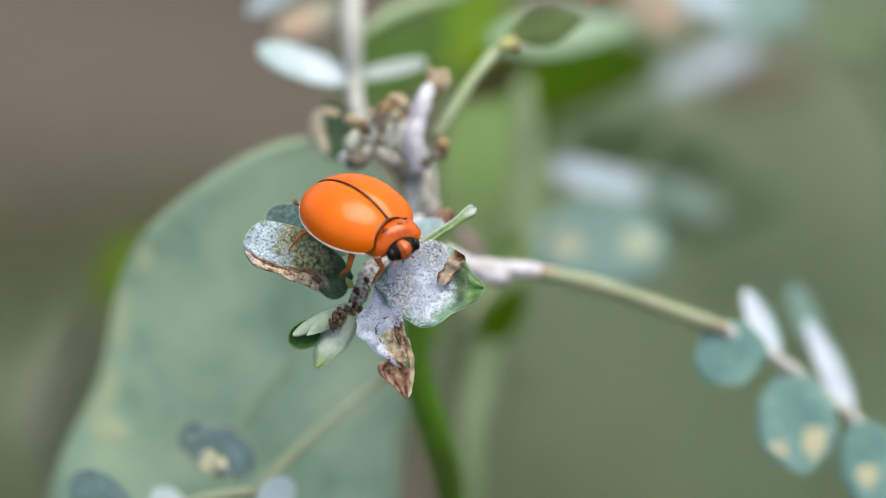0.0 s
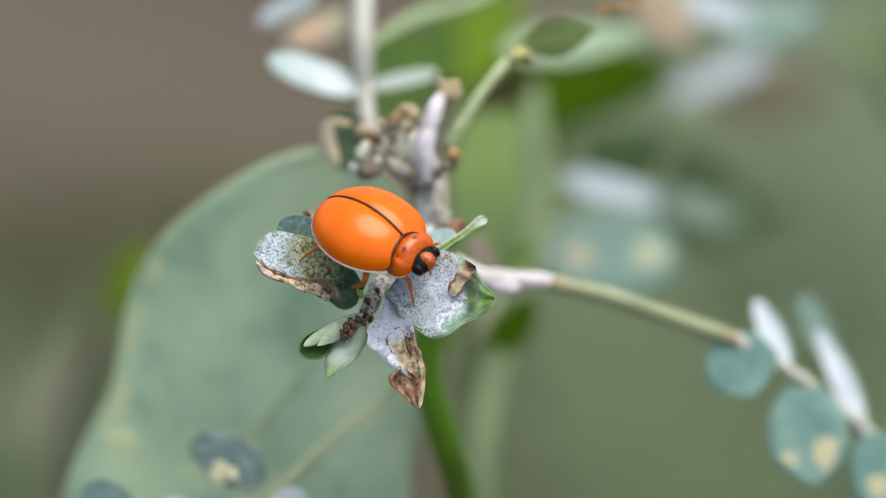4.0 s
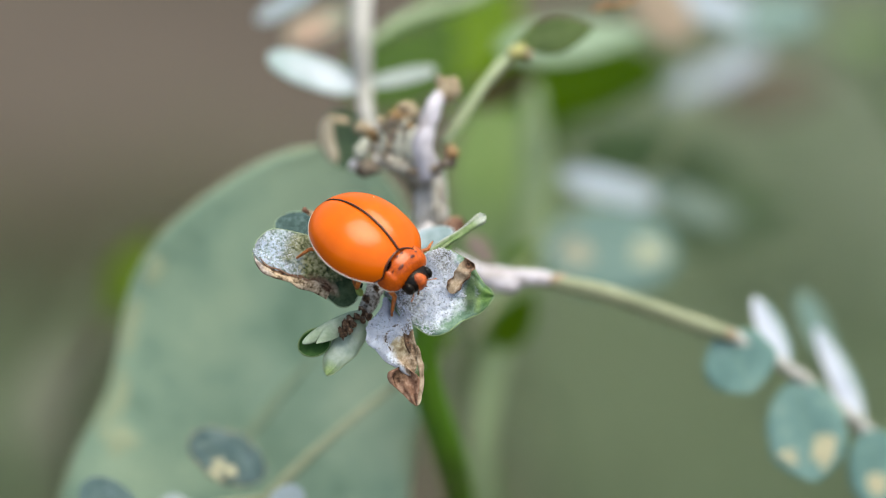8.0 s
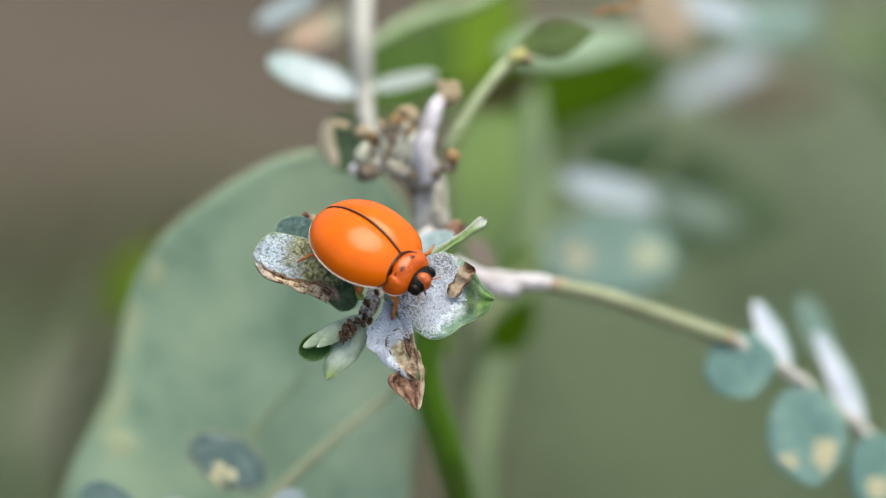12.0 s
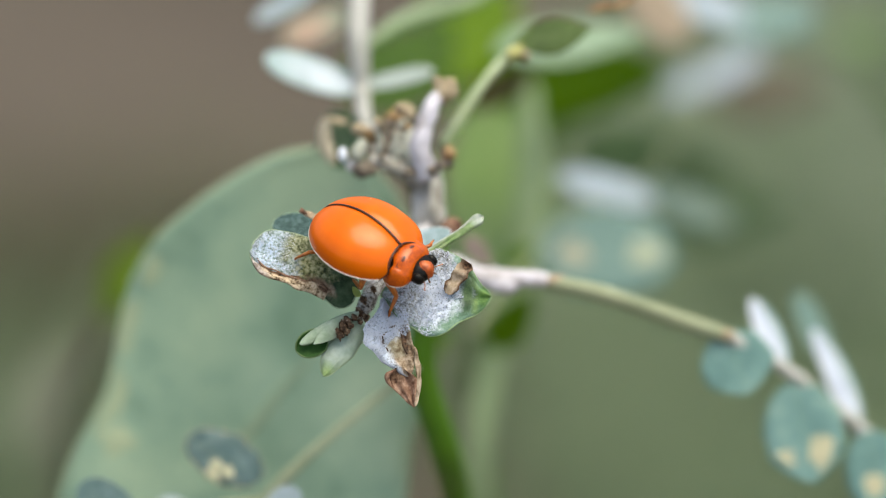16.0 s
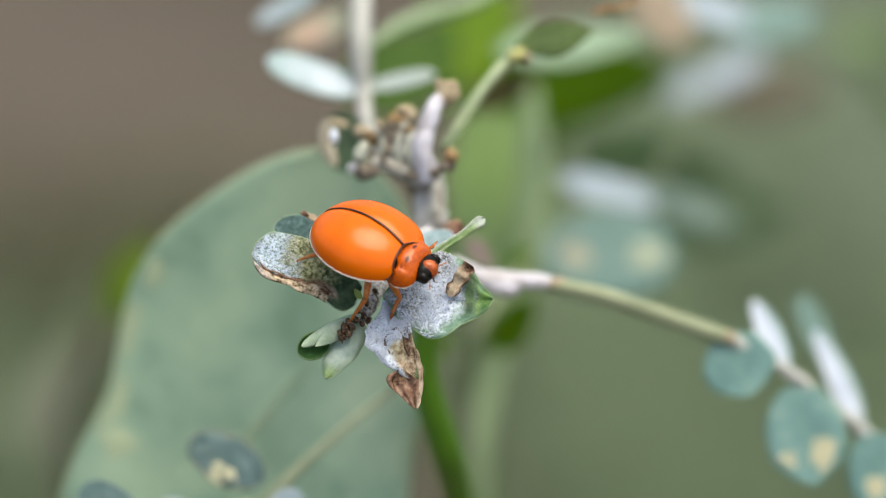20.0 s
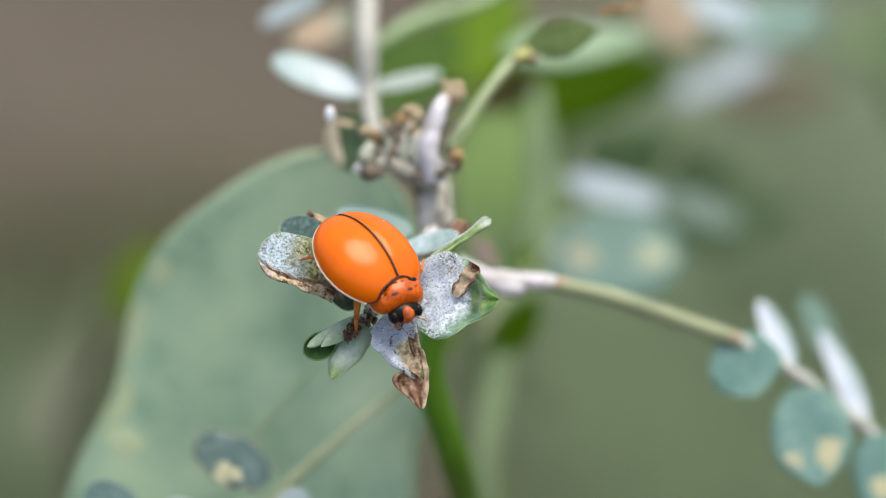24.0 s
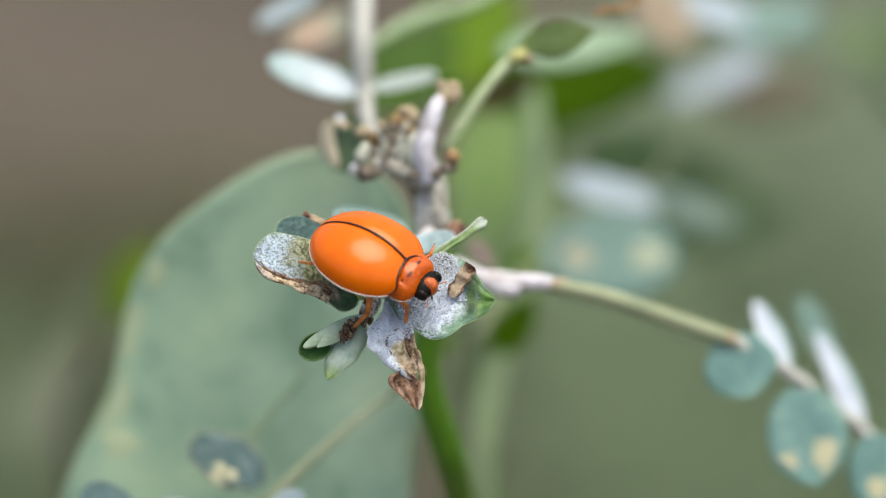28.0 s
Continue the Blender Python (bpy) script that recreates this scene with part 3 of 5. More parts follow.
stump([(-2.43, 9.72, 4.81), (-1.97, 9.45, 5.47), (-1.34, 10.12, 6.27)], [0.14, 0.14, 0.14], PALE_STEM, "thin pale stalk")
stump([(-1.43, 10.8, 3.23), (-1.62, 9.99, 3.57), (-1.91, 9.72, 3.74)], [0.35, 0.23, 0.14], DARK_BUD, "dark axil")
bud((-4.16, 8.91, 5.06), (0.36, 0.4, 0.60), PALE_STEM, "white woolly bud", (0, 15, 0), 0.4)
bud((-3.87, 8.64, 4.13), (0.58, 0.5, 0.45), DARK_BUD, "dark dry bud")
bud((-4.46, 9.32, 4.31), (0.35, 0.35, 0.35), LILAC, "pale bud")
bud((-4.12, 9.99, 6.18), (0.45, 0.4, 0.42), TAN_BUD, "tan bud")
bud((-3.53, 9.18, 5.81), (0.42, 0.4, 0.42), BUD, "rust-brown bud")
bud((-2.86, 9.18, 5.23), (0.32, 0.35, 0.5), DARK_BUD, "dark olive bud", (0, -20, 0))
bud((-2.39, 10.8, 6.84), (0.48, 0.4, 0.35), BUD, "rust-brown bud")
bud((-1.69, 11.07, 7.14), (0.42, 0.4, 0.4), TAN_BUD, "tan bud")
bud((-2.29, 10.26, 5.84), (0.3, 0.3, 0.35), DARK_BUD, "dark dry bud")
bud((-0.4, 8.78, 4.07), (0.32, 0.25, 0.28), DARK_BUD, "dark leaf scar")
bud((0.46, 9.45, 4.95), (0.38, 0.38, 0.42), BUD, "rust-brown bud")
bud((0.41, 9.59, 4.46), (0.32, 0.32, 0.28), DARK_BUD, "dark dry bud")
bud((0.55, 8.1, 1.18), (0.55, 0.35, 0.5), RUST, "rusty dry scale")
bud((-0.69, 8.78, 0.84), (0.6, 0.4, 0.5), LILAC, "white woolly node")
bud((-3.05, 8.6, 6.15), (0.22, 0.2, 0.24), DARK_BUD, "dark dry bud")
bud((-2.62, 8.7, 6.45), (0.20, 0.2, 0.26), DARK_BUD, "dark dry bud", (0, 30, 0))
bud((-3.02, 8.5, 4.75), (0.20, 0.2, 0.16), DARK_BUD, "dark dry scale")
bud((-1.55, 8.9, 3.95), (0.30, 0.22, 0.22), DARK_BUD, "dark leaf scar")
bud((-3.20, 8.3, 6.55), (0.20, 0.2, 0.28), TAN_BUD, "pale tan scale", (0, -25, 0))
bud((-2.05, 8.6, 7.25), (0.34, 0.3, 0.30), TAN_BUD, "pinkish tan bud", (0, 40, 0))
bud((-1.72, 8.9, 6.30), (0.26, 0.24, 0.20), BUD, "rust-brown scale")
bud((0.05, 8.4, 4.35), (0.30, 0.2, 0.24), DARK_BUD, "dark leaf scar")
stump([(-3.2, 9.0, 4.9), (-3.05, 8.7, 5.5), (-3.25, 8.6, 6.1)], [0.16, 0.13, 0.17], PALE_STEM, "thin pale stalk")
stump([(-2.3, 9.2, 4.6), (-2.35, 8.8, 5.3), (-2.2, 8.7, 6.0)], [0.20, 0.16, 0.14], PALE_STEM, "thin pale stalk")
stump([(-1.4, 9.4, 4.3), (-1.75, 8.9, 5.0), (-1.65, 8.8, 5.9)], [0.24, 0.20, 0.18], PALE_STEM, "short pale flower stump")
# folded leaf beside them
leaf((-4.88, 13.5, 4.2), (-5.59, 13.5, 7.26), 2.42, DARK_LEAF, "dark green folded leaf with a tan edge", face=(0.3, -1, 0.2), cup=0.3)
leaf((-5.55, 12.6, 4.45), (-5.98, 12.6, 6.9), 0.85, surface("beige_rim", [(0.36, (0.30, 0.26, 0.19)), (0.64, (0.48, 0.43, 0.35))], 0.8, 0.7, 0.5, 5), "tan dry leaf rim", face=(-0.3, -1, 0.2), sag=-0.3, cup=-0.3)
leaf((-5.88, 12.6, 6.88), (-4.77, 12.6, 6.63), 0.36, TAN_BUD, "brown dry leaf tip", face=(0, -0.8, 0.6), cup=-0.3)

# the infested cluster
POWDER = [(0.36, (0.19, 0.225, 0.27)), (0.44, (0.46, 0.52, 0.64)), (0.54, (0.74, 0.80, 0.95))]
# dark-specked powder near the beetle, with the beetle's shadow put into its grey
SHADED_POWDER = [(0.38, (0.10, 0.10, 0.10)), (0.48, (0.31, 0.32, 0.34)), (0.60, (0.60, 0.64, 0.74))]
OLIVE = [(0.38, (0.04, 0.055, 0.02)), (0.50, (0.20, 0.22, 0.11)), (0.62, (0.46, 0.47, 0.34))]
DEEP_GREEN = [(0.35, (0.02, 0.045, 0.020)), (0.5, (0.055, 0.10, 0.045)), (0.7, (0.11, 0.165, 0.09))]
TAN = [(0.36, (0.15, 0.10, 0.06)), (0.48, (0.36, 0.26, 0.18)), (0.62, (0.58, 0.46, 0.36))]
BROWN = [(0.38, (0.025, 0.012, 0.008)), (0.50, (0.13, 0.065, 0.035)), (0.64, (0.28, 0.17, 0.11))]
LEFT_SKIN = zoned("infested_dark_leaf", (DEEP_GREEN, 0.6), [
    ([(0.38, (0.03, 0.045, 0.015)), (0.48, (0.22, 0.23, 0.09)), (0.60, (0.52, 0.50, 0.32))], 0.20, (0.50, 0.35, 0.24, 0.75), 0.35, 0.5), ([(0.36, (0.10, 0.15, 0.13)), (0.45, (0.30, 0.40, 0.44)), (0.54, (0.62, 0.72, 0.90))], 0.14, (0.82, 0.05, 0.22, 1.05), 0.45, 0.6), (OLIVE, 0.3, (0.70, 0.25, 0.05, 0.25), 0.6, 0.6),
    (OLIVE, 0.16, (0.62, 0.75, 0.13, 0.35), 0.4, 0.5), (TAN, 0.25, (0.30, -0.45, 0.10, 0.40), 0.5, 0.7), (BROWN, 0.3, (0.36, -0.25, 0.10, 0.25), 0.5, 0.7)], 0.55)
left_leaf, left_blade = leaf((-4.13, -0.1, -2.2), (-9.34, -0.8, -0.03), 2.51, LEFT_SKIN, "dark green leaf with white powder and a dry brown edge", face=(0.1, -1, 0.35), cup=0.12, ripple=0.2, edge=PALE_GREEN,
    hem=[(0, .31, .41), (.06, .71, .63), (.15, .81, .94), (.27, .61, 1.1), (.4, .58, 1.26), (.52, .62, 1.36), (.64, .62, 1.35), (.76, .70, 1.28), (.86, .70, 1.18), (.94, .49, .96), (1, .11, .41)])
EDGE_SKIN = zoned("dry_leaf_edge", ([(0.38, (0.09, 0.055, 0.03)), (0.47, (0.40, 0.29, 0.19)), (0.58, (0.70, 0.57, 0.43))], 0.22), [(BROWN, 0.2, (0.5, -0.75, 0.6, 0.36), 0.4, 0.8), (BROWN, 0.22, (0.06, -0.2, 0.09, 0.7), 0.4, 0.9), ([(0.36, (0.16, 0.12, 0.10)), (0.48, (0.42, 0.35, 0.33)), (0.64, (0.66, 0.60, 0.60))], 0.25, (0.97, 0.3, 0.20, 1.0), 0.4, 0.5)], 0.75, 0.7)
part("dry_edge", left_blade.strip(0.25, 0.97, (-0.25, -0.20, -0.42, -0.62, -0.66, -0.55), (-1.22, -1.30, -1.30, -1.22, -1.14, -1.0), 0.03, 0.09, 0.16, 1), EDGE_SKIN, left_leaf, "dry tan wavy leaf edge")
part("crack", tube([left_blade.at(u, v, 0.10) for u, v in ((0.93, -0.45), (0.84, -0.62), (0.74, -0.58), (0.64, -0.70), (0.56, -0.62), (0.46, -0.48))], [0.02, 0.06, 0.03, 0.065, 0.04, 0.02], 8, 4, 0.9), RUST, left_leaf, "dark crack along the dry edge")
leaf((-3.95, -0.35, -2.30), (-4.3, -0.45, -1.80), 0.36, surface("yellow_green_bud", [(0.3, (0.24, 0.34, 0.06)), (0.7, (0.42, 0.50, 0.14))], 0.5, 0.5, 0.3, 5, through_light=0.25), "small yellow-green bud leaf", face=(0.2, -1, 0.3), outline="ovate", cup=-0.3)
back_leaf, back_blade = leaf((-4.06, 2.4, -0.39), (-8.34, 2.4, 1.35), 2.36, surface("dark_teal_leaf", [(0.36, (0.025, 0.055, 0.05)), (0.5, (0.06, 0.11, 0.11)), (0.64, (0.15, 0.23, 0.25))], 0.2, 0.7, 0.4, 4, through_light=0.05, spec=0.15), "blue-green leaf with a brown nick", face=(0.1, -0.85, 0.5), cup=0.15, edge=PALE_GREEN)
scrap("nick", (-6.82, 1.5, 1.88), (-5.89, 1.4, 1.54), 0.31, DRY, "tan rim of a nick in the leaf", face=(0.1, -1, 0.3), crumple=0.12, seed=3)
part("nick_corner", blob((-6.82, 1.4, 1.91), (0.17, 0.1, 0.13), (0, 30, 0), 0.9, 2, None, 2.5), RUST, shrub, "dark corner of the nick")
leaf((-1.79, 8.1, 1.07), (-5.7, 8.1, 2.04), 1.77, surface("dull_blue_leaf", [(0.3, (0.12, 0.21, 0.22)), (0.7, (0.22, 0.32, 0.33))], 2.5, 0.5, 0.3, 6, through_light=0.1, veins=0.1), "blue-green leaf", face=(0, -0.75, 0.65))
leaf((-2.22, 4.5, 0.14), (0.51, 4.5, 0.94), 1.14, surface("dusted_blue_leaf", [(0.36, (0.17, 0.27, 0.29)), (0.64, (0.46, 0.57, 0.66))], 1.6, 0.6, 0.3, 4, through_light=0.1), "blue-green leaf dusted white", face=(0, -0.8, 0.6), edge=LILAC)
RIGHT_SKIN = zoned("woolly_round_leaf", ([(0.34, (0.09, 0.18, 0.12)), (0.5, (0.16, 0.28, 0.20)), (0.66, (0.27, 0.39, 0.33))], 0.5), [
    ([(0.36, (0.20, 0.33, 0.08)), (0.64, (0.36, 0.48, 0.20))], 0.5, (0.855, 0.10, 0.035, 0.7), 0.6, 0.4),
    ([(0.36, (0.06, 0.15, 0.025)), (0.64, (0.17, 0.30, 0.08))], 0.6, (0.94, 0.0, 0.09, 1.2), 0.5, 0.4), ([(0.36, (0.025, 0.06, 0.022)), (0.64, (0.08, 0.15, 0.055))], 0.5, (0.79, -0.25, 0.085, 0.85), 0.35, 0.35), (POWDER, 0.13, (0.40, -0.20, 0.36, 0.95), 0.25, 0.5), (SHADED_POWDER, 0.15, (0.20, 0.22, 0.19, 0.75), 0.4, 0.5), (SHADED_POWDER, 0.15, (0.52, -0.85, 0.10, 0.30), 0.4, 0.5), ([(0.36, (0.025, 0.06, 0.022)), (0.64, (0.08, 0.15, 0.055))], 0.4, (0.785, -0.05, 0.055, 0.70), 0.5, 0.35)], 0.6)
right_leaf, right_blade = leaf((-2.89, -1.2, -2.19), (2.5, -1.0, -2.31), 4.18, RIGHT_SKIN, "round leaf coated with white mealybug wool", face=(0.05, -1, 0.27), cup=0.1, ripple=0.3, crumple=0.10, edge=FRESH,
    hem=[(0, .06, .03), (.06, .26, .19), (.15, .58, .58), (.27, .89, .80), (.4, 1.05, 1.0), (.52, 1.08, 1.03), (.64, 1.0, .88), (.70, .95, .66), (.76, .88, .60), (.81, .66, .46), (.86, .48, .44), (.90, .30, .36), (.95, .22, .24), (1, .04, .04)])
CURL_SKIN = zoned("dry_strip_skin", ([(0.36, (0.30, 0.22, 0.15)), (0.5, (0.46, 0.36, 0.27)), (0.64, (0.62, 0.52, 0.42))], 0.4), [(BROWN, 0.25, (0.05, -0.3, 0.24, 1.1), 0.5, 0.6), (BROWN, 0.25, (0.5, -1.0, 0.6, 0.36), 0.5, 0.6), (BROWN, 0.2, (0.75, 1.0, 0.3, 0.30), 0.5, 0.7)], 0.75, 0.6)
scrap("dry_curl", (1.39, -1.3, -0.61), (0.36, -1.25, -2.17), 0.86, CURL_SKIN, "dry tan strip on the leaf", face=(-0.2, -1, 0.1), cup=0.35, crumple=0.20, seed=2, owner=right_leaf,
    hem=[(0, .45, .8), (.1, .95, .85), (.22, .75, 1.0), (.36, .95, .85), (.5, .8, 1.0), (.62, .7, .8), (.74, .85, .95), (.86, .6, .75), (.94, .5, .6), (1, .15, .3)])
DRY_SKIN = zoned("withered_leaf", ([(0.38, (0.05, 0.03, 0.02)), (0.5, (0.27, 0.19, 0.125)), (0.62, (0.54, 0.43, 0.33))], 0.25), [([(0.36, (0.16, 0.11, 0.06)), (0.5, (0.33, 0.27, 0.18)), (0.64, (0.52, 0.47, 0.36))], 0.3, (0.62, 0.15, 0.20, 0.62), 0.35, 0.5), (TAN, 0.25, (0.88, 0.0, 0.14, 0.9), 0.4, 0.6), (BROWN, 0.22, (0.52, -0.55, 0.22, 0.22), 0.4, 0.9),
    (POWDER, 0.13, (0.20, 0.15, 0.30, 1.1), 0.2, 0.35), (POWDER, 0.13, (0.55, 0.95, 0.45, 0.50), 0.3, 0.4)], 0.75, 0.7)
dry_leaf, dry_blade = leaf((-2.84, -1.3, -2.42), (-1.56, -2.3, -6.18), 2.73, DRY_SKIN, "withered brown leaf with white wool", face=(-0.12, -1, 0.70), cup=0.12, ripple=0.4, crumple=0.18, seed=4,
    hem=[(0, .12, .10), (.06, .26, .18), (.15, .50, .48), (.27, .66, 1.0), (.4, .62, 1.18), (.52, .58, 1.1), (.64, .55, .90), (.76, .52, .70), (.86, .40, .34), (.94, .25, .23), (1, .08, .04)])
scrap("dry_margin", (-1.25, -2.2, -4.72), (-1.22, -2.4, -7.65), 0.33, surface("brittle_margin", [(0.34, (0.13, 0.08, 0.045)), (0.46, (0.33, 0.24, 0.17)), (0.62, (0.54, 0.43, 0.34))], 0.5, 0.75, 0.5, 5), "pale brittle leaf margin", face=(0.5, -1, 0), cup=-0.3, crumple=0.18, seed=6, sag=-0.24)
RUST_SKIN = zoned("rusty_tip", ([(0.34, (0.14, 0.06, 0.035)), (0.5, (0.31, 0.17, 0.115)), (0.66, (0.50, 0.33, 0.25))], 0.3), [(BROWN, 0.3, (0.10, 0.3, 0.22, 0.9), 0.4, 0.4)], 0.7, 0.5)
rust_leaf, rust_blade = leaf((-1.97, -2.2, -5.70), (-1.28, -2.3, -7.69), 1.31, RUST_SKIN, "rusty brown dry leaf tip", face=(-0.3, -1, 0.2), cup=0.25, ripple=0.3, seed=2,
    hem=[(0, .13, .40), (.06, .2, .95), (.15, .47, 1.18), (.27, .77, 1.22), (.4, .95, 1.08), (.52, .8, .90), (.64, .65, .70), (.76, .45, .51), (.86, .28, .37), (.94, .14, .18), (1, .05, .04)])
part("rolled_edge", tube([rust_blade.at(u, v, 0.05) for u, v in ((0.03, 0.55), (0.07, 0.92), (0.15, 0.98), (0.27, 0.98), (0.40, 0.99))], [0.05, 0.11, 0.13, 0.10, 0.03], 8, 4, 0.5), RUST, rust_leaf, "rolled rusty edge of the dry tip")
CRACK = surface("dark_crack", [(0.35, (0.03, 0.015, 0.008)), (0.65, (0.13, 0.07, 0.04))], 0.2, 0.8, 0.6, 4)
for path in (((0.36, 0.10), (0.38, -0.15), (0.45, -0.32), (0.54, -0.40), (0.64, -0.34), (0.74, -0.40)), ((0.37, 0.05), (0.44, 0.32), (0.54, 0.46), (0.64, 0.46))):
    part("crack", tube([dry_blade.at(u, v, -0.01) for u, v in path], [0.03, 0.08, 0.05, 0.10, 0.07, 0.03], 8, 4, 1.0), CRACK, dry_leaf, "dark crack in the withered leaf")
NARROW_SKIN = zoned("pale_narrow_leaf", ([(0.36, (0.20, 0.32, 0.12)), (0.64, (0.36, 0.47, 0.25))], 0.5), [([(0.35, (0.42, 0.48, 0.42)), (0.65, (0.62, 0.67, 0.64))], 0.3, (0.94, 0.0, 0.12, 1.2), 0.5, 0.5), ([(0.35, (0.45, 0.5, 0.46)), (0.65, (0.64, 0.68, 0.66))], 0.3, (0.5, -0.9, 0.5, 0.35), 0.6, 0.5)], 0.6, 0.4, 0.2)
leaf((-0.78, 0.2, -0.25), (2.13, 0.6, 1.68), 0.67, NARROW_SKIN, "pale narrow leaf seen edge-on", face=(0.3, -0.8, 0.5), cup=-0.12, crumple=0.04, ripple=0.2, seed=8,
    hem=[(0, .5, .5), (.2, .6, .65), (.5, .6, .65), (.7, .55, .7), (.82, .8, .8), (.9, 1.0, .9), (.96, .8, .7), (1, .1, .1)])
cup_leaf, cup_blade = leaf((-5.63, -0.3, -4.26), (-7.07, -0.7, -4.98), 1.39, surface("cup_green", [(0.34, (0.025, 0.08, 0.018)), (0.66, (0.07, 0.16, 0.045))], 0.8, 0.6, 0.3, 5, through_light=0.15, spec=0.15), "small cupped dark leaf", face=(0.25, -1, 0.1), outline="round", cup=0.45, edge=SAGE)
leaf((-4.01, -0.5, -3.03), (-6.91, -1.2, -4.61), 0.73, BLOOM, "pale rolled side of the small leaf", face=(0.2, -0.8, 0.6), outline="oblong", cup=-0.5, crumple=0.06, sag=0.12)
leaf((-4.45, -0.6, -3.26), (-6.22, -1.3, -4.63), 0.89, BLOOM, "pale small leaf", face=(0.2, -1, 0.2), outline="ovate", cup=-0.3, crumple=0.08)
leaf((-3.95, -0.6, -3.53), (-5.69, -1.2, -6.19), 1.73, zoned("bloomy_broad_leaf", ([(0.35, (0.24, 0.34, 0.21)), (0.65, (0.42, 0.51, 0.39))], 0.8), [([(0.35, (0.36, 0.46, 0.40)), (0.65, (0.52, 0.60, 0.55))], 0.5, (0.50, 0.1, 0.34, 0.8), 0.7, 0.7), ([(0.35, (0.20, 0.32, 0.10)), (0.65, (0.34, 0.45, 0.20))], 0.5, (1.0, 0.0, 0.16, 1.0), 0.5, 0.4)], 0.65), "small pale broad leaf", face=(-0.3, -1, 0.1), cup=-0.35, ripple=0.2, crumple=0.12, edge=PALE_GREEN,
    hem=[(0, .30, .30), (.06, .42, .40), (.15, .58, .58), (.27, .70, .74), (.4, .74, .92), (.52, .68, 1.04), (.64, .56, 1.02), (.76, .44, .90), (.86, .34, .72), (.94, .24, .48), (1, .06, .12)])
for where, r in (((-4.78, -1.0, -3.81), 0.32), ((-4.56, -0.9, -3.53), 0.28), ((-4.94, -1.1, -4.19), 0.24), ((-4.01, -0.3, -3.09), 0.26), ((-3.68, -0.5, -3.31), 0.24), ((-3.79, 0.0, -2.48), 0.22),
                 ((-4.62, -1.2, -3.98), 0.22), ((-4.42, -1.1, -3.72), 0.20), ((-5.02, -1.2, -3.98), 0.18), ((-4.25, -0.8, -3.32), 0.20), ((-3.95, -0.6, -3.55), 0.17), ((-3.30, 0.6, -1.95), 0.18)):
    part("debris", blob(where, (r * 1.1, r * 0.6, r * 0.72), (20, 30 + 90 * r, 50), 0.95, 2, None, 2.6), FRASS, shrub, "dark brown debris")

wool(left_blade, 1900, lambda u, v: u > 0.62 + 0.1 * v + 0.35 * noise.noise(Vector((u * 6, v * 4, 1))) and -0.6 < v < 0.97, "white mealybug wool on a dark leaf", 0.05, 1)
wool(right_blade, 9500, lambda u, v: 0.12 + (0.22 if v > -0.1 and noise.noise(Vector((u * 20, v * 14, 9))) < 0.12 else 0) < u < 0.66 + 0.12 * noise.noise(Vector((u * 9, v * 7, 6))) - 0.25 * max(0, v) + 0.12 * noise.noise(Vector((u * 5, v * 4, 2))), "white mealybug wool on a round leaf", 0.05, 2)
wool(dry_blade, 7500, lambda u, v: u < 0.50 + 0.42 * max(0, v) ** 2 + 0.10 * noise.noise(Vector((u * 5, v * 4, 3))), "white mealybug wool on a withered leaf", 0.05, 3, -0.24)

# right spray
FAR_GREEN = surface("dusky_blue_green_leaf", [(0.3, (0.075, 0.15, 0.135)), (0.7, (0.15, 0.245, 0.22))], 2.5, 0.5, 0.3, 6, through_light=0.1)
leaf((1.35, 19.0, 0.7), (2.7, 19.0, -0.9), 1.1, surface("dull_pink_leaf", [(0.34, (0.20, 0.15, 0.13)), (0.66, (0.34, 0.27, 0.25))], 0.9, 0.75, 0.4, 5), "dull pinkish withered leaf", outline="ovate")
leaf((14.9, 14.85, -4.3), (16.1, 14.85, -7.55), 3.9, TEAL, "round blue-green leaf", outline="tipped", face=(0, -1, 0.2), crumple=0.06, edge=SAGE)
ob, bl = leaf((18.6, 16.2, -6.95), (19.6, 16.2, -12.25), 4.3, TEAL, "round blue-green leaf with yellow spots", outline="tipped", face=(0, -1, 0.2), crumple=0.06, seed=2, edge=SAGE)
spot(ob, bl, 0.69, -0.42, 0.16, 0.40, wobble=0.7)
spot(ob, bl, 0.70, 0.55, 0.075, 0.24, wobble=0.6)
PALE_SIDE = zoned("waxy_underside", ([(0.35, (0.46, 0.51, 0.64)), (0.65, (0.65, 0.70, 0.83))], 1.6), [([(0.35, (0.16, 0.30, 0.28)), (0.65, (0.32, 0.46, 0.44))], 1.6, (0.6, 1.0, 0.9, 0.30), 0.7, 0.3)], 0.6, 0.3)
SIDE_HEM = [(0, .5, .4), (.15, .8, .8), (.35, .85, 1), (.6, .75, .95), (.8, .55, .7), (.92, .35, .45), (1, .05, .05)]
leaf((18.12, 18.9, -6.27), (16.6, 20.25, -2.55), 1.8, PALE_SIDE, "pale waxy leaf seen from its underside", hem=SIDE_HEM, face=(0.4, -1, 0.5), cup=0.2)
leaf((22.31, 21.6, -9.21), (20.1, 22.95, -4.2), 1.75, PALE_SIDE, "pale waxy leaf seen from its underside", hem=SIDE_HEM, face=(0.4, -1, 0.5), cup=0.2)
leaf((21.21, 27.0, -6.15), (19.85, 30.0, -2.35), 1.69, FAR_GREEN, "narrow blue-green leaf", outline="oblong", face=(0.4, -1, 0.4))
ob, bl = leaf((22.5, 17.55, -9.6), (23.8, 17.55, -14.0), 3.46, TEAL, "round blue-green leaf with yellow spots", outline="round", face=(0, -1, 0.2))
spot(ob, bl, 0.62, 0.25, 0.14, 0.36)
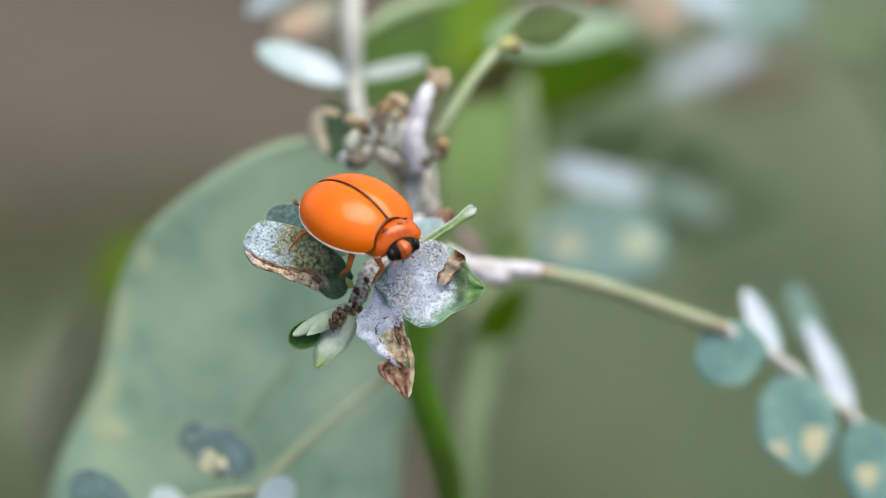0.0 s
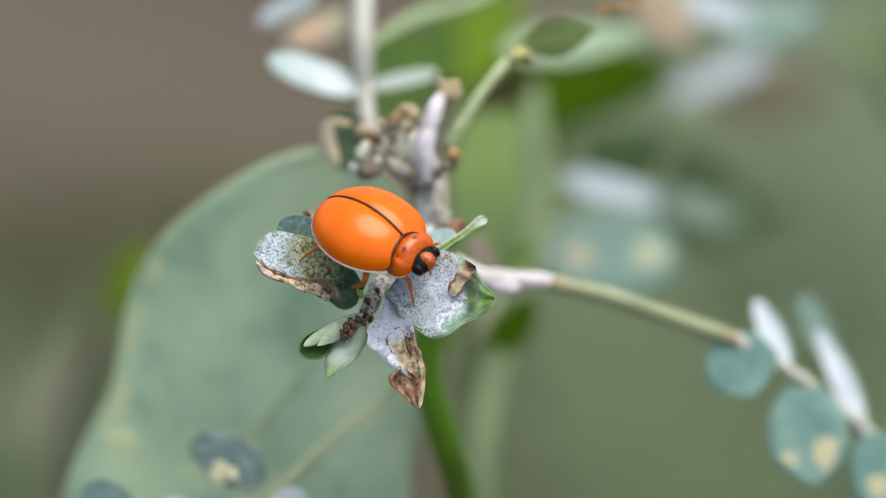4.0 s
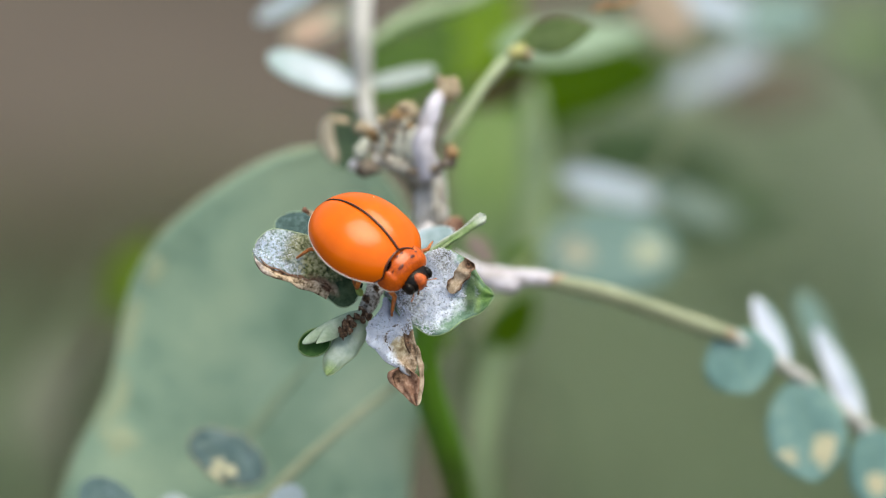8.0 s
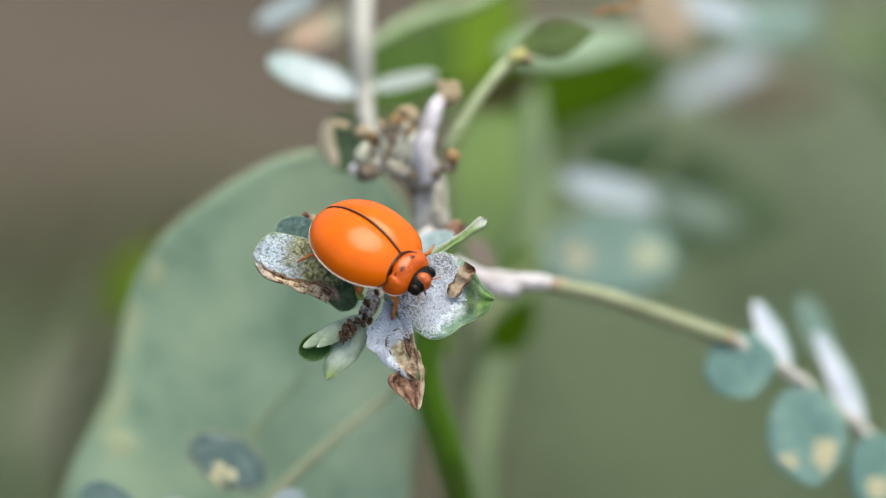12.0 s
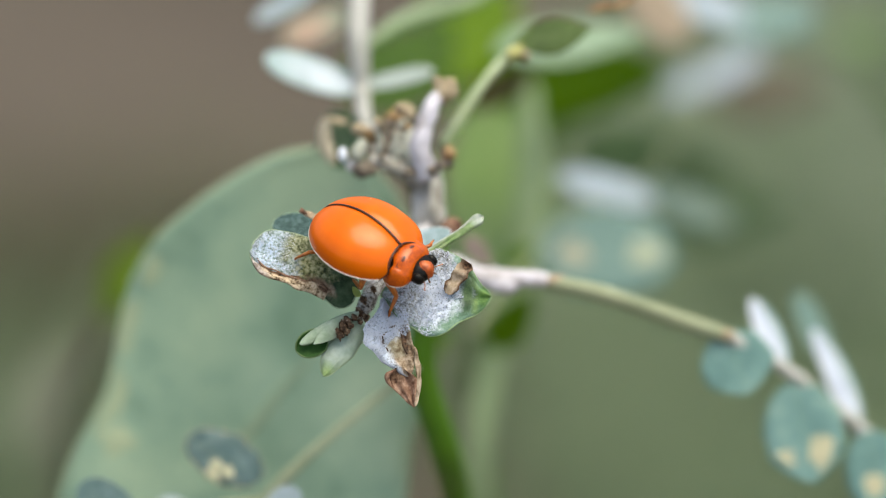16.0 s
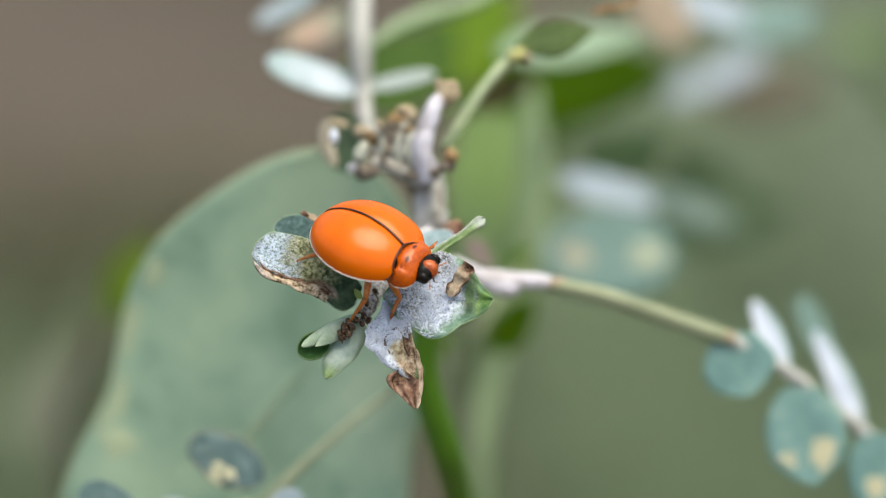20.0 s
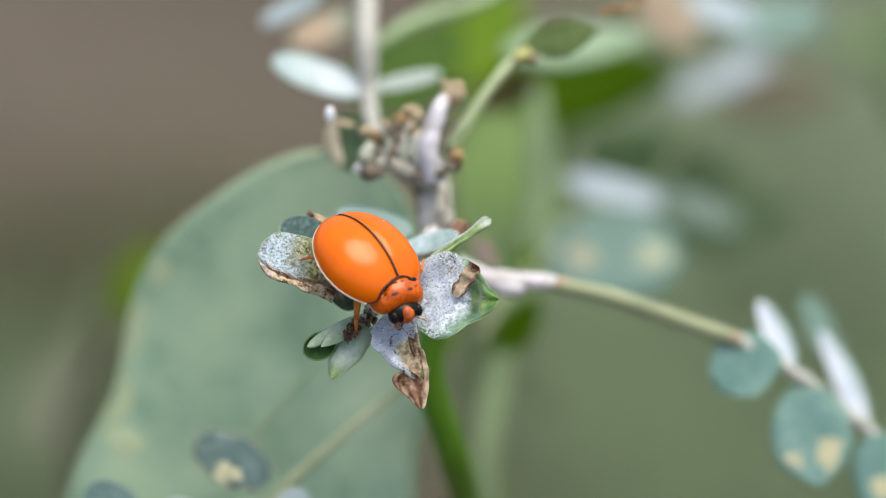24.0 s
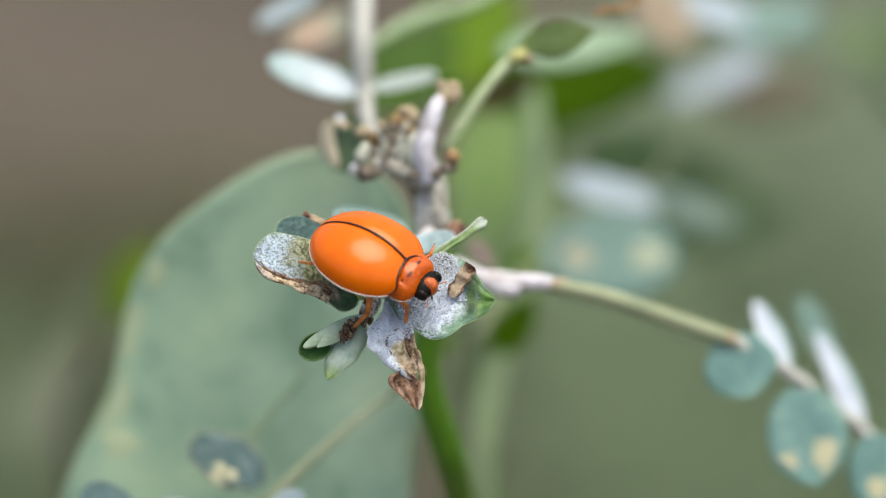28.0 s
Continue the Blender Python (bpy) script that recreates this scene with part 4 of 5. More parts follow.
# upper twigs
# the whiter zone towards this first leaf's base is a highlight, put into the colour
leaf((-4.5, 18.9, 8.58), (-9.3, 18.9, 10.29), 2.3, zoned("highlit_waxy_leaf", ([(0.35, (0.29, 0.40, 0.42)), (0.65, (0.42, 0.53, 0.56))], 1.5), [([(0.35, (0.48, 0.54, 0.62)), (0.65, (0.62, 0.68, 0.78))], 1.5, (0.30, 0.05, 0.40, 0.72), 0.7, 0.2)], 0.55, 0.3), "pale waxy leaf", face=(-0.1, -0.7, 0.7))
leaf((-4.02, 18.9, 8.73), (-0.36, 20.25, 9.62), 1.0, WAXY_DIM, "pale waxy leaf", face=(0.1, -0.8, 0.5))
stem("branch", [(-4.33, 20.0, 10.6), (-3.4, 25.0, 11.6), (-2.2, 28.0, 12.5), (-0.6, 30.0, 13.2), (1.4, 31.0, 13.8), (3.4, 32.0, 14.9)], [0.15, 0.30, 0.42, 0.45, 0.40, 0.35], surface("pale_sage_stalk", [(0.3, (0.26, 0.36, 0.20)), (0.7, (0.38, 0.47, 0.30))], 3.0, 0.6, 0.3, 5), "pale sage-green side shoot")
leaf((-6.92, 27.0, 14.15), (-10.3, 29.7, 12.75), 1.6, WAXY, "pale waxy leaf", face=(-0.1, -0.8, 0.6))
leaf((-5.17, 32.4, 12.95), (-8.97, 35.1, 12.06), 2.1, zoned("pinkish_withered_leaf", ([(0.35, (0.30, 0.36, 0.27)), (0.65, (0.42, 0.46, 0.36))], 2.0), [([(0.35, (0.60, 0.40, 0.30)), (0.65, (0.76, 0.54, 0.42))], 2.0, (0.62, -0.2, 0.35, 0.9), 0.6, 0.3)], 0.7), "pinkish withered leaf with a green base", face=(0, -0.9, 0.4))
leaf((3.72, 14.0, 10.7), (7.9, 14.0, 11.58), 2.05, surface("olive_leaf", [(0.34, (0.036, 0.072, 0.012)), (0.66, (0.09, 0.15, 0.034))], 1.5, 0.45, 0.4, 5, through_light=0.2, veins=0.2, spec=0.25), "green leaf at the twig's fork", face=(0.1, -1, 0.4), outline="lance")
stem("branch", [(7.75, 14.0, 12.45), (8.73, 14.0, 12.65), (9.47, 14.0, 12.75), (10.3, 14.0, 13.3)], [0.12, 0.26, 0.2, 0.16], BUD, "brown dry twig", rough=0.4)
# lower spray
ob, bl = leaf((-9.3, 13.5, -11.8), (-13.15, 13.5, -9.85), 2.5, SLATE, "slate-green leaf with a yellow spot", outline="round", face=(0, -1, 0.3), crumple=0.2, seed=5, edge=TAN_BUD)
spot(ob, bl, 0.46, -0.55, 0.19, 0.40, wobble=0.8)
leaf((-15.54, 10.8, -15.1), (-18.45, 10.8, -11.96), 2.7, SLATE, "blue-green leaf", outline="round", face=(0, -1, 0.3))
leaf((-12.47, 13.5, -15.32), (-14.53, 13.5, -12.91), 1.82, WAXY, "pale waxy leaf", face=(0.2, -1, 0.4))
leaf((-9.14, 10.8, -14.52), (-7.39, 10.8, -12.25), 1.8, WAXY, "pale waxy leaf", face=(0.2, -1, 0.4))
stem("branch", [(-9.14, 10.8, -12.92), (-12.05, 10.8, -13.36), (-15.54, 10.8, -15.1)], [0.3, 0.3, 0.27], TWIG, "thin olive twig")
# second tier behind
FAR_TEAL = surface("far_blue_green_leaf", [(0.3, (0.078, 0.165, 0.155)), (0.7, (0.155, 0.265, 0.25))], 2.5, 0.5, 0.3, 6, through_light=0.1)
FAR_WAXY = surface("far_waxy_leaf", [(0.3, (0.29, 0.36, 0.43)), (0.7, (0.43, 0.50, 0.60))], 2.0, 0.55, 0.3, 6, through_light=0.1, veins=0.1)
leaf((12.6, 48.5, 3.0), (6.9, 46.56, 4.3), 2.3, FAR_WAXY, "pale waxy leaf far behind", face=(0, -0.8, 0.6))
leaf((18.2, 60.0, 1.7), (11.9, 60.0, 3.7), 2.3, surface("dim_blue_green_leaf", [(0.3, (0.08, 0.145, 0.12)), (0.7, (0.155, 0.24, 0.205))], 2.5, 0.5, 0.3, 6, through_light=0.1), "blue-green leaf far behind", face=(0, -0.9, 0.4))
ob, bl = leaf((5.55, 40.74, 0.03), (13.59, 42.68, -0.29), 5.23, FAR_TEAL, "blue-green leaf with yellow spots far behind", outline="round", face=(0, -1, 0.3))
FADED = surface("faded_spot", [(0.3, (0.27, 0.33, 0.25)), (0.7, (0.40, 0.42, 0.31))], 0.8, 0.7, 0.4, 5)
spot(ob, bl, 0.80, 0.0, 0.13, 0.42, FADED)
spot(ob, bl, 0.26, 0.1, 0.12, 0.30, surface("tan_spot", [(0.3, (0.26, 0.28, 0.22)), (0.7, (0.38, 0.36, 0.27))], 0.8, 0.7, 0.4, 5))
leaf((14.2, 72.0, 9.7), (20.6, 72.0, 12.6), 2.2, FAR_WAXY, "pale waxy leaf far behind", face=(0.1, -0.8, 0.6))
leaf((11.4, 48.0, 15.6), (14.6, 50.0, 12.6), 3.0, surface("pale_tan_leaf", [(0.3, (0.44, 0.34, 0.25)), (0.7, (0.62, 0.50, 0.39))], 3.0, 0.7, 0.4, 5, through_light=0.2), "tan withered leaf far behind", face=(0, -1, 0.3))
leaf((13.6, 50.44, 15.0), (18.3, 52.38, 14.0), 2.6, FAR_WAXY, "pale waxy leaf far behind", face=(0, -0.8, 0.6))
leaf((16.61, 56.26, 13.7), (22.91, 58.2, 14.48), 3.27, FAR_TEAL, "blue-green leaf far behind", face=(0, -0.9, 0.4))
stem("branch", [(5.63, 36.86, 0.03), (7.33, 40.74, 1.65), (11.6, 50.44, 3.72), (15.24, 56.26, 8.58), (16.47, 60.14, 17.34)], [0.1, 0.1, 0.1, 0.1, 0.1], TWIG, "thin twig far behind")
stem("branch", [(1.83, 32.01, -4.69), (3.68, 33.95, -1.87), (5.63, 36.86, 0.03)], [0.2, 0.15, 0.1], TWIG, "thin twig far behind")

# ---- the plants behind ----
PALE_VEIN = surface("leaf_vein", [(0.34, (0.18, 0.26, 0.18)), (0.66, (0.28, 0.36, 0.25))], 3.0, 0.5, 0.2, 5)
BLOTCH = surface("pale_margin_blotch", [(0.3, (0.26, 0.33, 0.22)), (0.7, (0.36, 0.41, 0.27))], 2.0, 0.6, 0.3, 5)
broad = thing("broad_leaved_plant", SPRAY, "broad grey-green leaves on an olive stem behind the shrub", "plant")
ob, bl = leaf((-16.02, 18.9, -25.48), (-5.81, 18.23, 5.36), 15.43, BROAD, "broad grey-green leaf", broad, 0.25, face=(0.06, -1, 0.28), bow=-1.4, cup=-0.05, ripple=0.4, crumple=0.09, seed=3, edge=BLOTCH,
              hem=[(0, 0.21, 0.18), (0.08, 0.70, 0.44), (0.18, 0.98, 0.84), (0.30, 1.07, 1.12), (0.42, 1.01, 1.26), (0.50, 0.95, 1.23), (0.56, 1.01, 1.20), (0.64, 1.07, 1.13),
                   (0.72, 1.02, 1.04), (0.77, 0.96, 0.98), (0.87, 0.70, 0.80), (0.955, 0.38, 0.54), (1, 0.06, 0.26)])
part("side_vein", tube([bl.at(u, v, -0.26) for u, v in ((0.47, 0.0), (0.52, 0.06), (0.59, 0.16), (0.66, 0.27), (0.76, 0.42))], [0.30, 0.42, 0.36, 0.14], 8, 4), PALE_VEIN, ob, "faint yellowish vein")
for u, v, ru, rv in ((0.62, -0.93, 0.05, 0.06), (0.50, -0.93, 0.07, 0.06), (0.44, -0.80, 0.03, 0.10), (0.72, -0.90, 0.03, 0.06)):
    spot(ob, bl, u, v, ru, rv, BLOTCH, "blotch", 0.03, 0.6)
leaf((3.75, 53.0, -4.05), (3.1, 52.5, 8.6), 6.6, zoned("light_sage_leaf", ([(0.35, (0.19, 0.295, 0.13)), (0.65, (0.28, 0.39, 0.20))], 5.0), [([(0.35, (0.225, 0.37, 0.11)), (0.65, (0.345, 0.485, 0.20))], 4.0, (0.80, 0.0, 0.30, 1.3), 0.5, 0.3)], 0.5, 0.3, 0.3, 0.25), "grey-green leaf", broad, 0.2, face=(0.1, -1, 0.2), outline="oblong")
stem("stem", [(5.16, 46.0, 9.62), (5.35, 46.0, 6.64), (5.22, 46.0, 2.68), (4.83, 46.0, -1.29), (3.18, 46.5, -5.93), (2.18, 46.56, -11.22), (2.03, 48.5, -15.29), (4, 110, -90), (2, 312, -515)],
     [0.5, 0.8, 0.85, 0.75, 0.70, 0.73, 0.8, 1.0, 1.5], surface("grey_olive_stem", [(0.3, (0.24, 0.335, 0.17)), (0.7, (0.34, 0.435, 0.25))], 4.0, 0.6, 0.3, 5), "grey-olive stem", broad)
stem("petiole", [bl.at(0.0, 0, 0), (-12, 60, -110), (-4, 200, -330), (1, 312, -516)], [0.6, 0.6, 0.9, 1.2], TWIG, "olive leaf stalk", broad)

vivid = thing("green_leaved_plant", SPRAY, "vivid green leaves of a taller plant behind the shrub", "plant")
leaf((0.5, 58.2, 10.2), (4.29, 67.9, 17.06), 5.4, VIVID, "vivid yellow-green leaf", vivid, 0.2, face=(0.3, -0.7, 0.6), outline="ovate")
leaf((-4.87, 53.35, 8.5), (0.55, 58.2, 14.14), 6.47, MID_GREEN, "vivid green leaf", vivid, 0.2, face=(-0.2, -0.8, 0.5), outline="ovate")
leaf((2.26, 56.26, 9.8), (14.0, 56.26, 10.9), 5.4, DEEP, "deep green leaf", vivid, 0.2, face=(0, -1, -0.3), outline="ovate")
leaf((3.09, 38.8, 11.5), (11.87, 40.74, 12.5), 3.08, GLAUCOUS, "grey-green leaf", vivid, 0.2, face=(0, -0.8, 0.6), outline="ovate")
leaf((1.7, 42.0, 8.3), (5.6, 42.0, 10.5), 1.9, surface("brown_olive_leaf", [(0.3, (0.06, 0.055, 0.018)), (0.7, (0.12, 0.105, 0.04))], 4.0, 0.6, 0.2, 5, through_light=0.1, spec=0.15), "dark brownish-olive leaf", vivid, 0.2, face=(0, -1, -0.1), outline="ovate")
leaf((1.29, 70.0, 5.04), (8.07, 70.0, 8.07), 4.66, MID_GREEN, "vivid green leaf", vivid, 0.2, face=(0, -1, 0.1), outline="ovate")
leaf((3.9, 40.0, -1.1), (5.5, 40.0, 0.2), 1.3, DEEP, "deep green leaf", vivid, 0.2, face=(0.2, -1, 0), outline="ovate")
leaf((3.09, 38.8, -5.77), (5.15, 36.86, -2.37), 2.27, DEEP, "deep green leaf", vivid, 0.2, face=(0.2, -1, 0), outline="ovate")
leaf((-2.67, 34.92, -6.33), (0.7, 34.92, -4.6), 1.7, DEEP, "deep green leaf", vivid, 0.2, face=(0.2, -1, 0), outline="ovate")
leaf((-20.9, 67.9, -4.4), (-18.0, 67.9, 1.0), 3.0, VIVID, "narrow vivid green leaf", vivid, 0.2, face=(0.4, -1, 0.3), outline="lance")
leaf((-30.29, 110.0, -15.23), (-26.27, 110.0, -6.39), 4.42, surface("dull_olive_leaf", [(0.3, (0.15, 0.165, 0.12)), (0.7, (0.22, 0.235, 0.175))], 8.0, 0.7, 0.2, 5, spec=0.2), "grey-green leaf", vivid, 0.2, face=(0.2, -1, 0.3), outline="lance")
# green leaves in shadow: the shade is put into this darker colour
SHADED = surface("shaded_back_leaf", [(0.3, (0.045, 0.085, 0.035)), (0.7, (0.09, 0.15, 0.07))], 8.0, 0.6, 0.2, 5, through_light=0.1, spec=0.2)
leaf((8.2, 75.0, 6.93), (20.11, 80.0, 4.09), 4.39, SHADED, "dark green leaf", vivid, 0.2, face=(0, -1, -0.1), outline="ovate")
leaf((12.08, 82.0, 0.78), (23.85, 86.0, 3.04), 3.35, SHADED, "dark green leaf", vivid, 0.2, face=(0, -1, -0.1), outline="lance")
leaf((17.74, 84.0, 10.1), (26.1, 86.0, 10.91), 4.1, surface("brown_back_leaf", [(0.3, (0.08, 0.074, 0.05)), (0.7, (0.145, 0.132, 0.095))], 8.0, 0.8, 0.2, 5), "dull brown withered leaf", vivid, 0.2, face=(0, -1, 0.1), outline="ovate")
leaf((27.6, 110.0, 15.0), (33.2, 115.0, 15.9), 2.6, SAGE, "narrow vivid green leaf", vivid, 0.2, face=(0.2, -1, 0.3), outline="lance")
stem("stem", [(-0.83, 60.14, 16.65), (0.21, 60.14, 11.11), (1.57, 56.26, 6.87), (2.51, 54.32, 1.39), (2.44, 58.2, -4.09), (2.31, 64.02, -11.18), (9, 130, -110), (14, 318, -512)],
     [0.3, 0.4, 0.45, 0.45, 0.45, 0.5, 0.9, 1.8], GREEN_STEM, "green stem", vivid)
stem("stem", [(-21.57, 67.9, -5.29), (-25.2, 85.0, -13.42), (-30, 170, -160), (-24, 330, -508)], [0.4, 0.5, 0.8, 1.2], surface("dry_brown_stem", [(0.3, (0.13, 0.12, 0.085)), (0.7, (0.20, 0.185, 0.14))], 4.0, 0.7, 0.3, 5), "dry brown stem", vivid)
stem("stem", [(28.92, 112.0, 15.39), (36.3, 130.0, 5.98), (48, 210, -200), (40, 340, -500)], [0.4, 0.6, 0.9, 1.3], GREEN_STEM, "green stem", vivid)

# thin stalks that join the leaves behind to their stems
for base, root, owner in (((-20.9, 67.9, -4.4), (-21.5, 70.0, -7.0), vivid), ((8.2, 75.0, 6.93), (1.57, 56.26, 6.87), vivid), ((12.08, 82.0, 0.78), (2.51, 54.32, 1.39), vivid), ((17.74, 84.0, 10.1), (12.08, 82.0, 0.78), vivid),
                          ((2.26, 56.26, 9.8), (1.2, 57.5, 8.0), vivid), ((-4.87, 53.35, 8.5), (0.6, 59.0, 9.5), vivid), ((3.09, 38.8, -5.77), (2.44, 58.2, -4.09), vivid), ((-2.67, 34.92, -6.33), (2.4, 60.0, -6.5), vivid),
                          ((-30.29, 110.0, -15.23), (-29.0, 150.0, -120.0), vivid), ((27.6, 110.0, 15.0), (28.92, 112.0, 15.39), vivid), ((3.75, 53.0, -4.05), (3.18, 47.5, -5.93), broad),
                          ((14.2, 72.0, 9.7), (15.3, 57.0, 8.7), shrub), ((13.6, 50.44, 15.0), (15.6, 57.5, 10.5), shrub), ((11.4, 48.0, 15.6), (15.8, 58.0, 12.5), shrub), ((16.61, 56.26, 13.7), (16.1, 58.5, 13.5), shrub),
                          ((12.6, 48.5, 3.0), (11.0, 49.0, 3.4), shrub), ((18.2, 60.0, 1.7), (13.0, 53.0, 5.5), shrub), ((-5.17, 32.4, 12.95), (-4.4, 22.5, 15.4), shrub), ((-6.92, 27.0, 14.15), (-4.5, 25.0, 18.0), shrub)):
    a, b = Vector(base), Vector(root)
    stem("petiole", [a, a.lerp(b, 0.5) + Vector((0, 0, 0.3)), b], [0.08, 0.07, 0.10], TWIG, "", owner, 6)


# ---- the ladybird ----
def perch(px, pz, depth, heading, nose, lean):
    """The beetle's pose on the spray: heading below the twig's line, nose towards the lens, lean of the back."""
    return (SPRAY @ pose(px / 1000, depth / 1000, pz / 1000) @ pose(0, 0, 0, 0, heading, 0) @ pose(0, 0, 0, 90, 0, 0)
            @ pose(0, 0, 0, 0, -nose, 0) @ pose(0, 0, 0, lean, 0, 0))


HOME = (-3.854, -2.0, 0.401, 40.05, 20.74, -37.5)
ladybird = thing("ladybird", perch(HOME[0], HOME[2], HOME[1], *HOME[3:]), "glossy plain orange ladybird beetle on a wool-covered leaf", "beetle")
A, W, H, FRONT, BLUNT = 2.957, 2.39, 1.79, 2.02, 2.74


def dome(x, s, grow=0.0):
    """Shell point: x along the body, s from the seam (0) to the margin (1)."""
    k = max(0.0, 1 - (x / A) ** 2)
    a = s * math.pi / 2
    wide = max(0.0, 1 - (x / (BLUNT if x > 0 else A)) ** 2)
    return Vector((x, (W * wide ** 0.5 + grow) * math.sin(a) ** 0.92, (H * k ** 0.62 + grow) * max(0.0, math.cos(a)) ** 0.85))


def shoulder(f, s, lead=0.78):
    """Along the body from tail (0) to front edge (1), which clasps the neck and falls back in a round shoulder."""
    return -A * 0.999 + (FRONT + lead * s ** 1.2 - (lead - 0.12) * s ** 9 + A) * f


def broaden(x, side):
    """One wing case lies a little open at its shoulder."""
    f = min(1.0, max(0.0, (x - 0.2) / 2.2))
    return 1 + 0.20 * f * f * (3 - 2 * f) if side > 0 else 1.05


def wing_case(side):
    bm = bmesh.new()
    nx, ns = 44, 30
    lead = 1.0 if side > 0 else 0.50
    rows = []
    for i in range(nx + 1):
        f = 0.5 - 0.5 * math.cos(math.pi * i / nx)
        row = []
        for j in range(ns + 1):
            q = dome(shoulder(f, j / ns, lead), j / ns)
            # the shell is faintly uneven and dips into the groove of the seam
            swell = 1 + 0.014 * noise.noise(Vector((q.x * 0.85, side * q.y * 0.85, q.z * 0.85 + 5)))
            q.y, q.z = q.y * swell, q.z * swell
            q.z -= (0.13 if side > 0 else 0.06) * max(0.0, 1 - (j / ns) / (0.16 if side > 0 else 0.07)) ** 2
            row.append(bm.verts.new((q.x, side * (q.y + 0.02) * broaden(q.x, side), q.z)))
        q = dome(shoulder(f, 1, lead), 1)
        row.append(bm.verts.new((q.x, side * q.y * 0.93 * broaden(q.x, side), q.z - 0.12)))
        rows.append(row)
    for a, b in zip(rows, rows[1:]):
        for j in range(ns + 1):
            bm.faces.new((a[j], b[j], b[j + 1], a[j + 1]))
    # the front edge turns down under the neck shield
    low = [bm.verts.new((v.co.x - 0.15, v.co.y * 0.9, v.co.z * 0.75 - 0.1)) for v in rows[-1]]
    for j in range(ns + 1):
        bm.faces.new((rows[-1][j], low[j], low[j + 1], rows[-1][j + 1]))
    ob = part("wing_case", bm, SHELL, ladybird, "glossy orange wing case")
    edge = []
    for k in range(25):
        q = dome(shoulder(0.5 - 0.5 * math.cos(math.pi * k / 24), 1), 1)
        edge.append((q.x, side * (q.y + 0.02) * broaden(q.x, side), q.z - 0.03))
    part("rim", tube(edge, [0.03, 0.045, 0.038], 8, 2), RIM, ob, "pale flared rim of the wing case")
    front = [(lambda q: (q.x + 0.02, side * q.y * broaden(q.x, side), q.z))(dome(shoulder(1, k / 12, lead), k / 12)) for k in range(13)]
    part("collar", tube(front, [0.05, 0.06, 0.04], 6, 2), SEAM, ob, "dark front edge of the wing case")
    return ob


wing_case(1), wing_case(-1)
part("seam", tube([dome(-A * 0.99 + (FRONT + A * 0.99) * k / 14, 0) + Vector((0, 0.03, -0.02)) for k in range(15)], [0.03, 0.055, 0.065, 0.06], 8, 2), SEAM, ladybird, "dark seam between the wing cases")
part("belly", blob((-0.2, 0, -0.1), (2.6, 2.05, 0.6), detail=3), BELLY, ladybird, "brown underside")
for x, s in ((-1.9, -0.62), (-0.4, -0.78), (0.9, -0.72), (-1.2, -0.35), (1.1, -0.5), (0.3, 0.55), (-1.0, 0.4)):
    q = dome(x, abs(s), 0.005)
    part("speck", blob((q.x, math.copysign(q.y, s), q.z), (0.035, 0.03, 0.02), detail=1), RIM, ladybird, "pale dust speck")


def neck_point(a, r, grow=0.0):
    """The neck shield from its middle (r 0) to its edge (r 1): a domed disc, its front scooped, a bulging lobe on each side."""
    c, w = math.cos(a), math.sin(a)
    k = (abs(c) ** 2.2 + abs(w) ** 2.2) ** (-1 / 2.2) * r
    x, y = k * c, k * w
    q = min(1.0, abs(y))
    x *= 1.06 * (0.80 + 0.36 * q ** 1.5) if x > 0 else 0.98 * (1 - 0.28 * q * q)
    fade = 1 - r ** 4
    z = 0.88 * max(0.0, 1 - r ** 2.6) ** 0.55 - 0.30 * q * q
    z += fade * (0.14 * math.exp(-((q - 0.82) / 0.16) ** 2) - 0.10 * math.exp(-((q - 0.60) / 0.075) ** 2))
    return Vector((x, 1.44 * y, z + grow))


def neck_mesh():
    bm = bmesh.new()
    turns, steps = 48, 18
    rings = []
    for i in range(1, steps + 1):
        r = math.sin(math.pi / 2 * i / steps)
        rings.append([bm.verts.new(neck_point(j * math.tau / turns, r)) for j in range(turns)])
    for r in (0.93, 0.75, 0.45, 0.15):
        ring = []
        for j in range(turns):
            q = neck_point(j * math.tau / turns, 1)
            ring.append(bm.verts.new((q.x * r, q.y * r, q.z * r - 0.5 * (1 - r * r) ** 0.6)))
        rings.append(ring)
    for a, b in zip(rings, rings[1:]):
        for j in range(turns):
            bm.faces.new((a[j], a[(j + 1) % turns], b[(j + 1) % turns], b[j]))
    top, low = bm.verts.new(neck_point(0, 0)), bm.verts.new((0, 0, -0.52))
    for j in range(turns):
        bm.faces.new((top, rings[0][j], rings[0][(j + 1) % turns]))
        bm.faces.new((low, rings[-1][j], rings[-1][(j + 1) % turns]))
    return bm


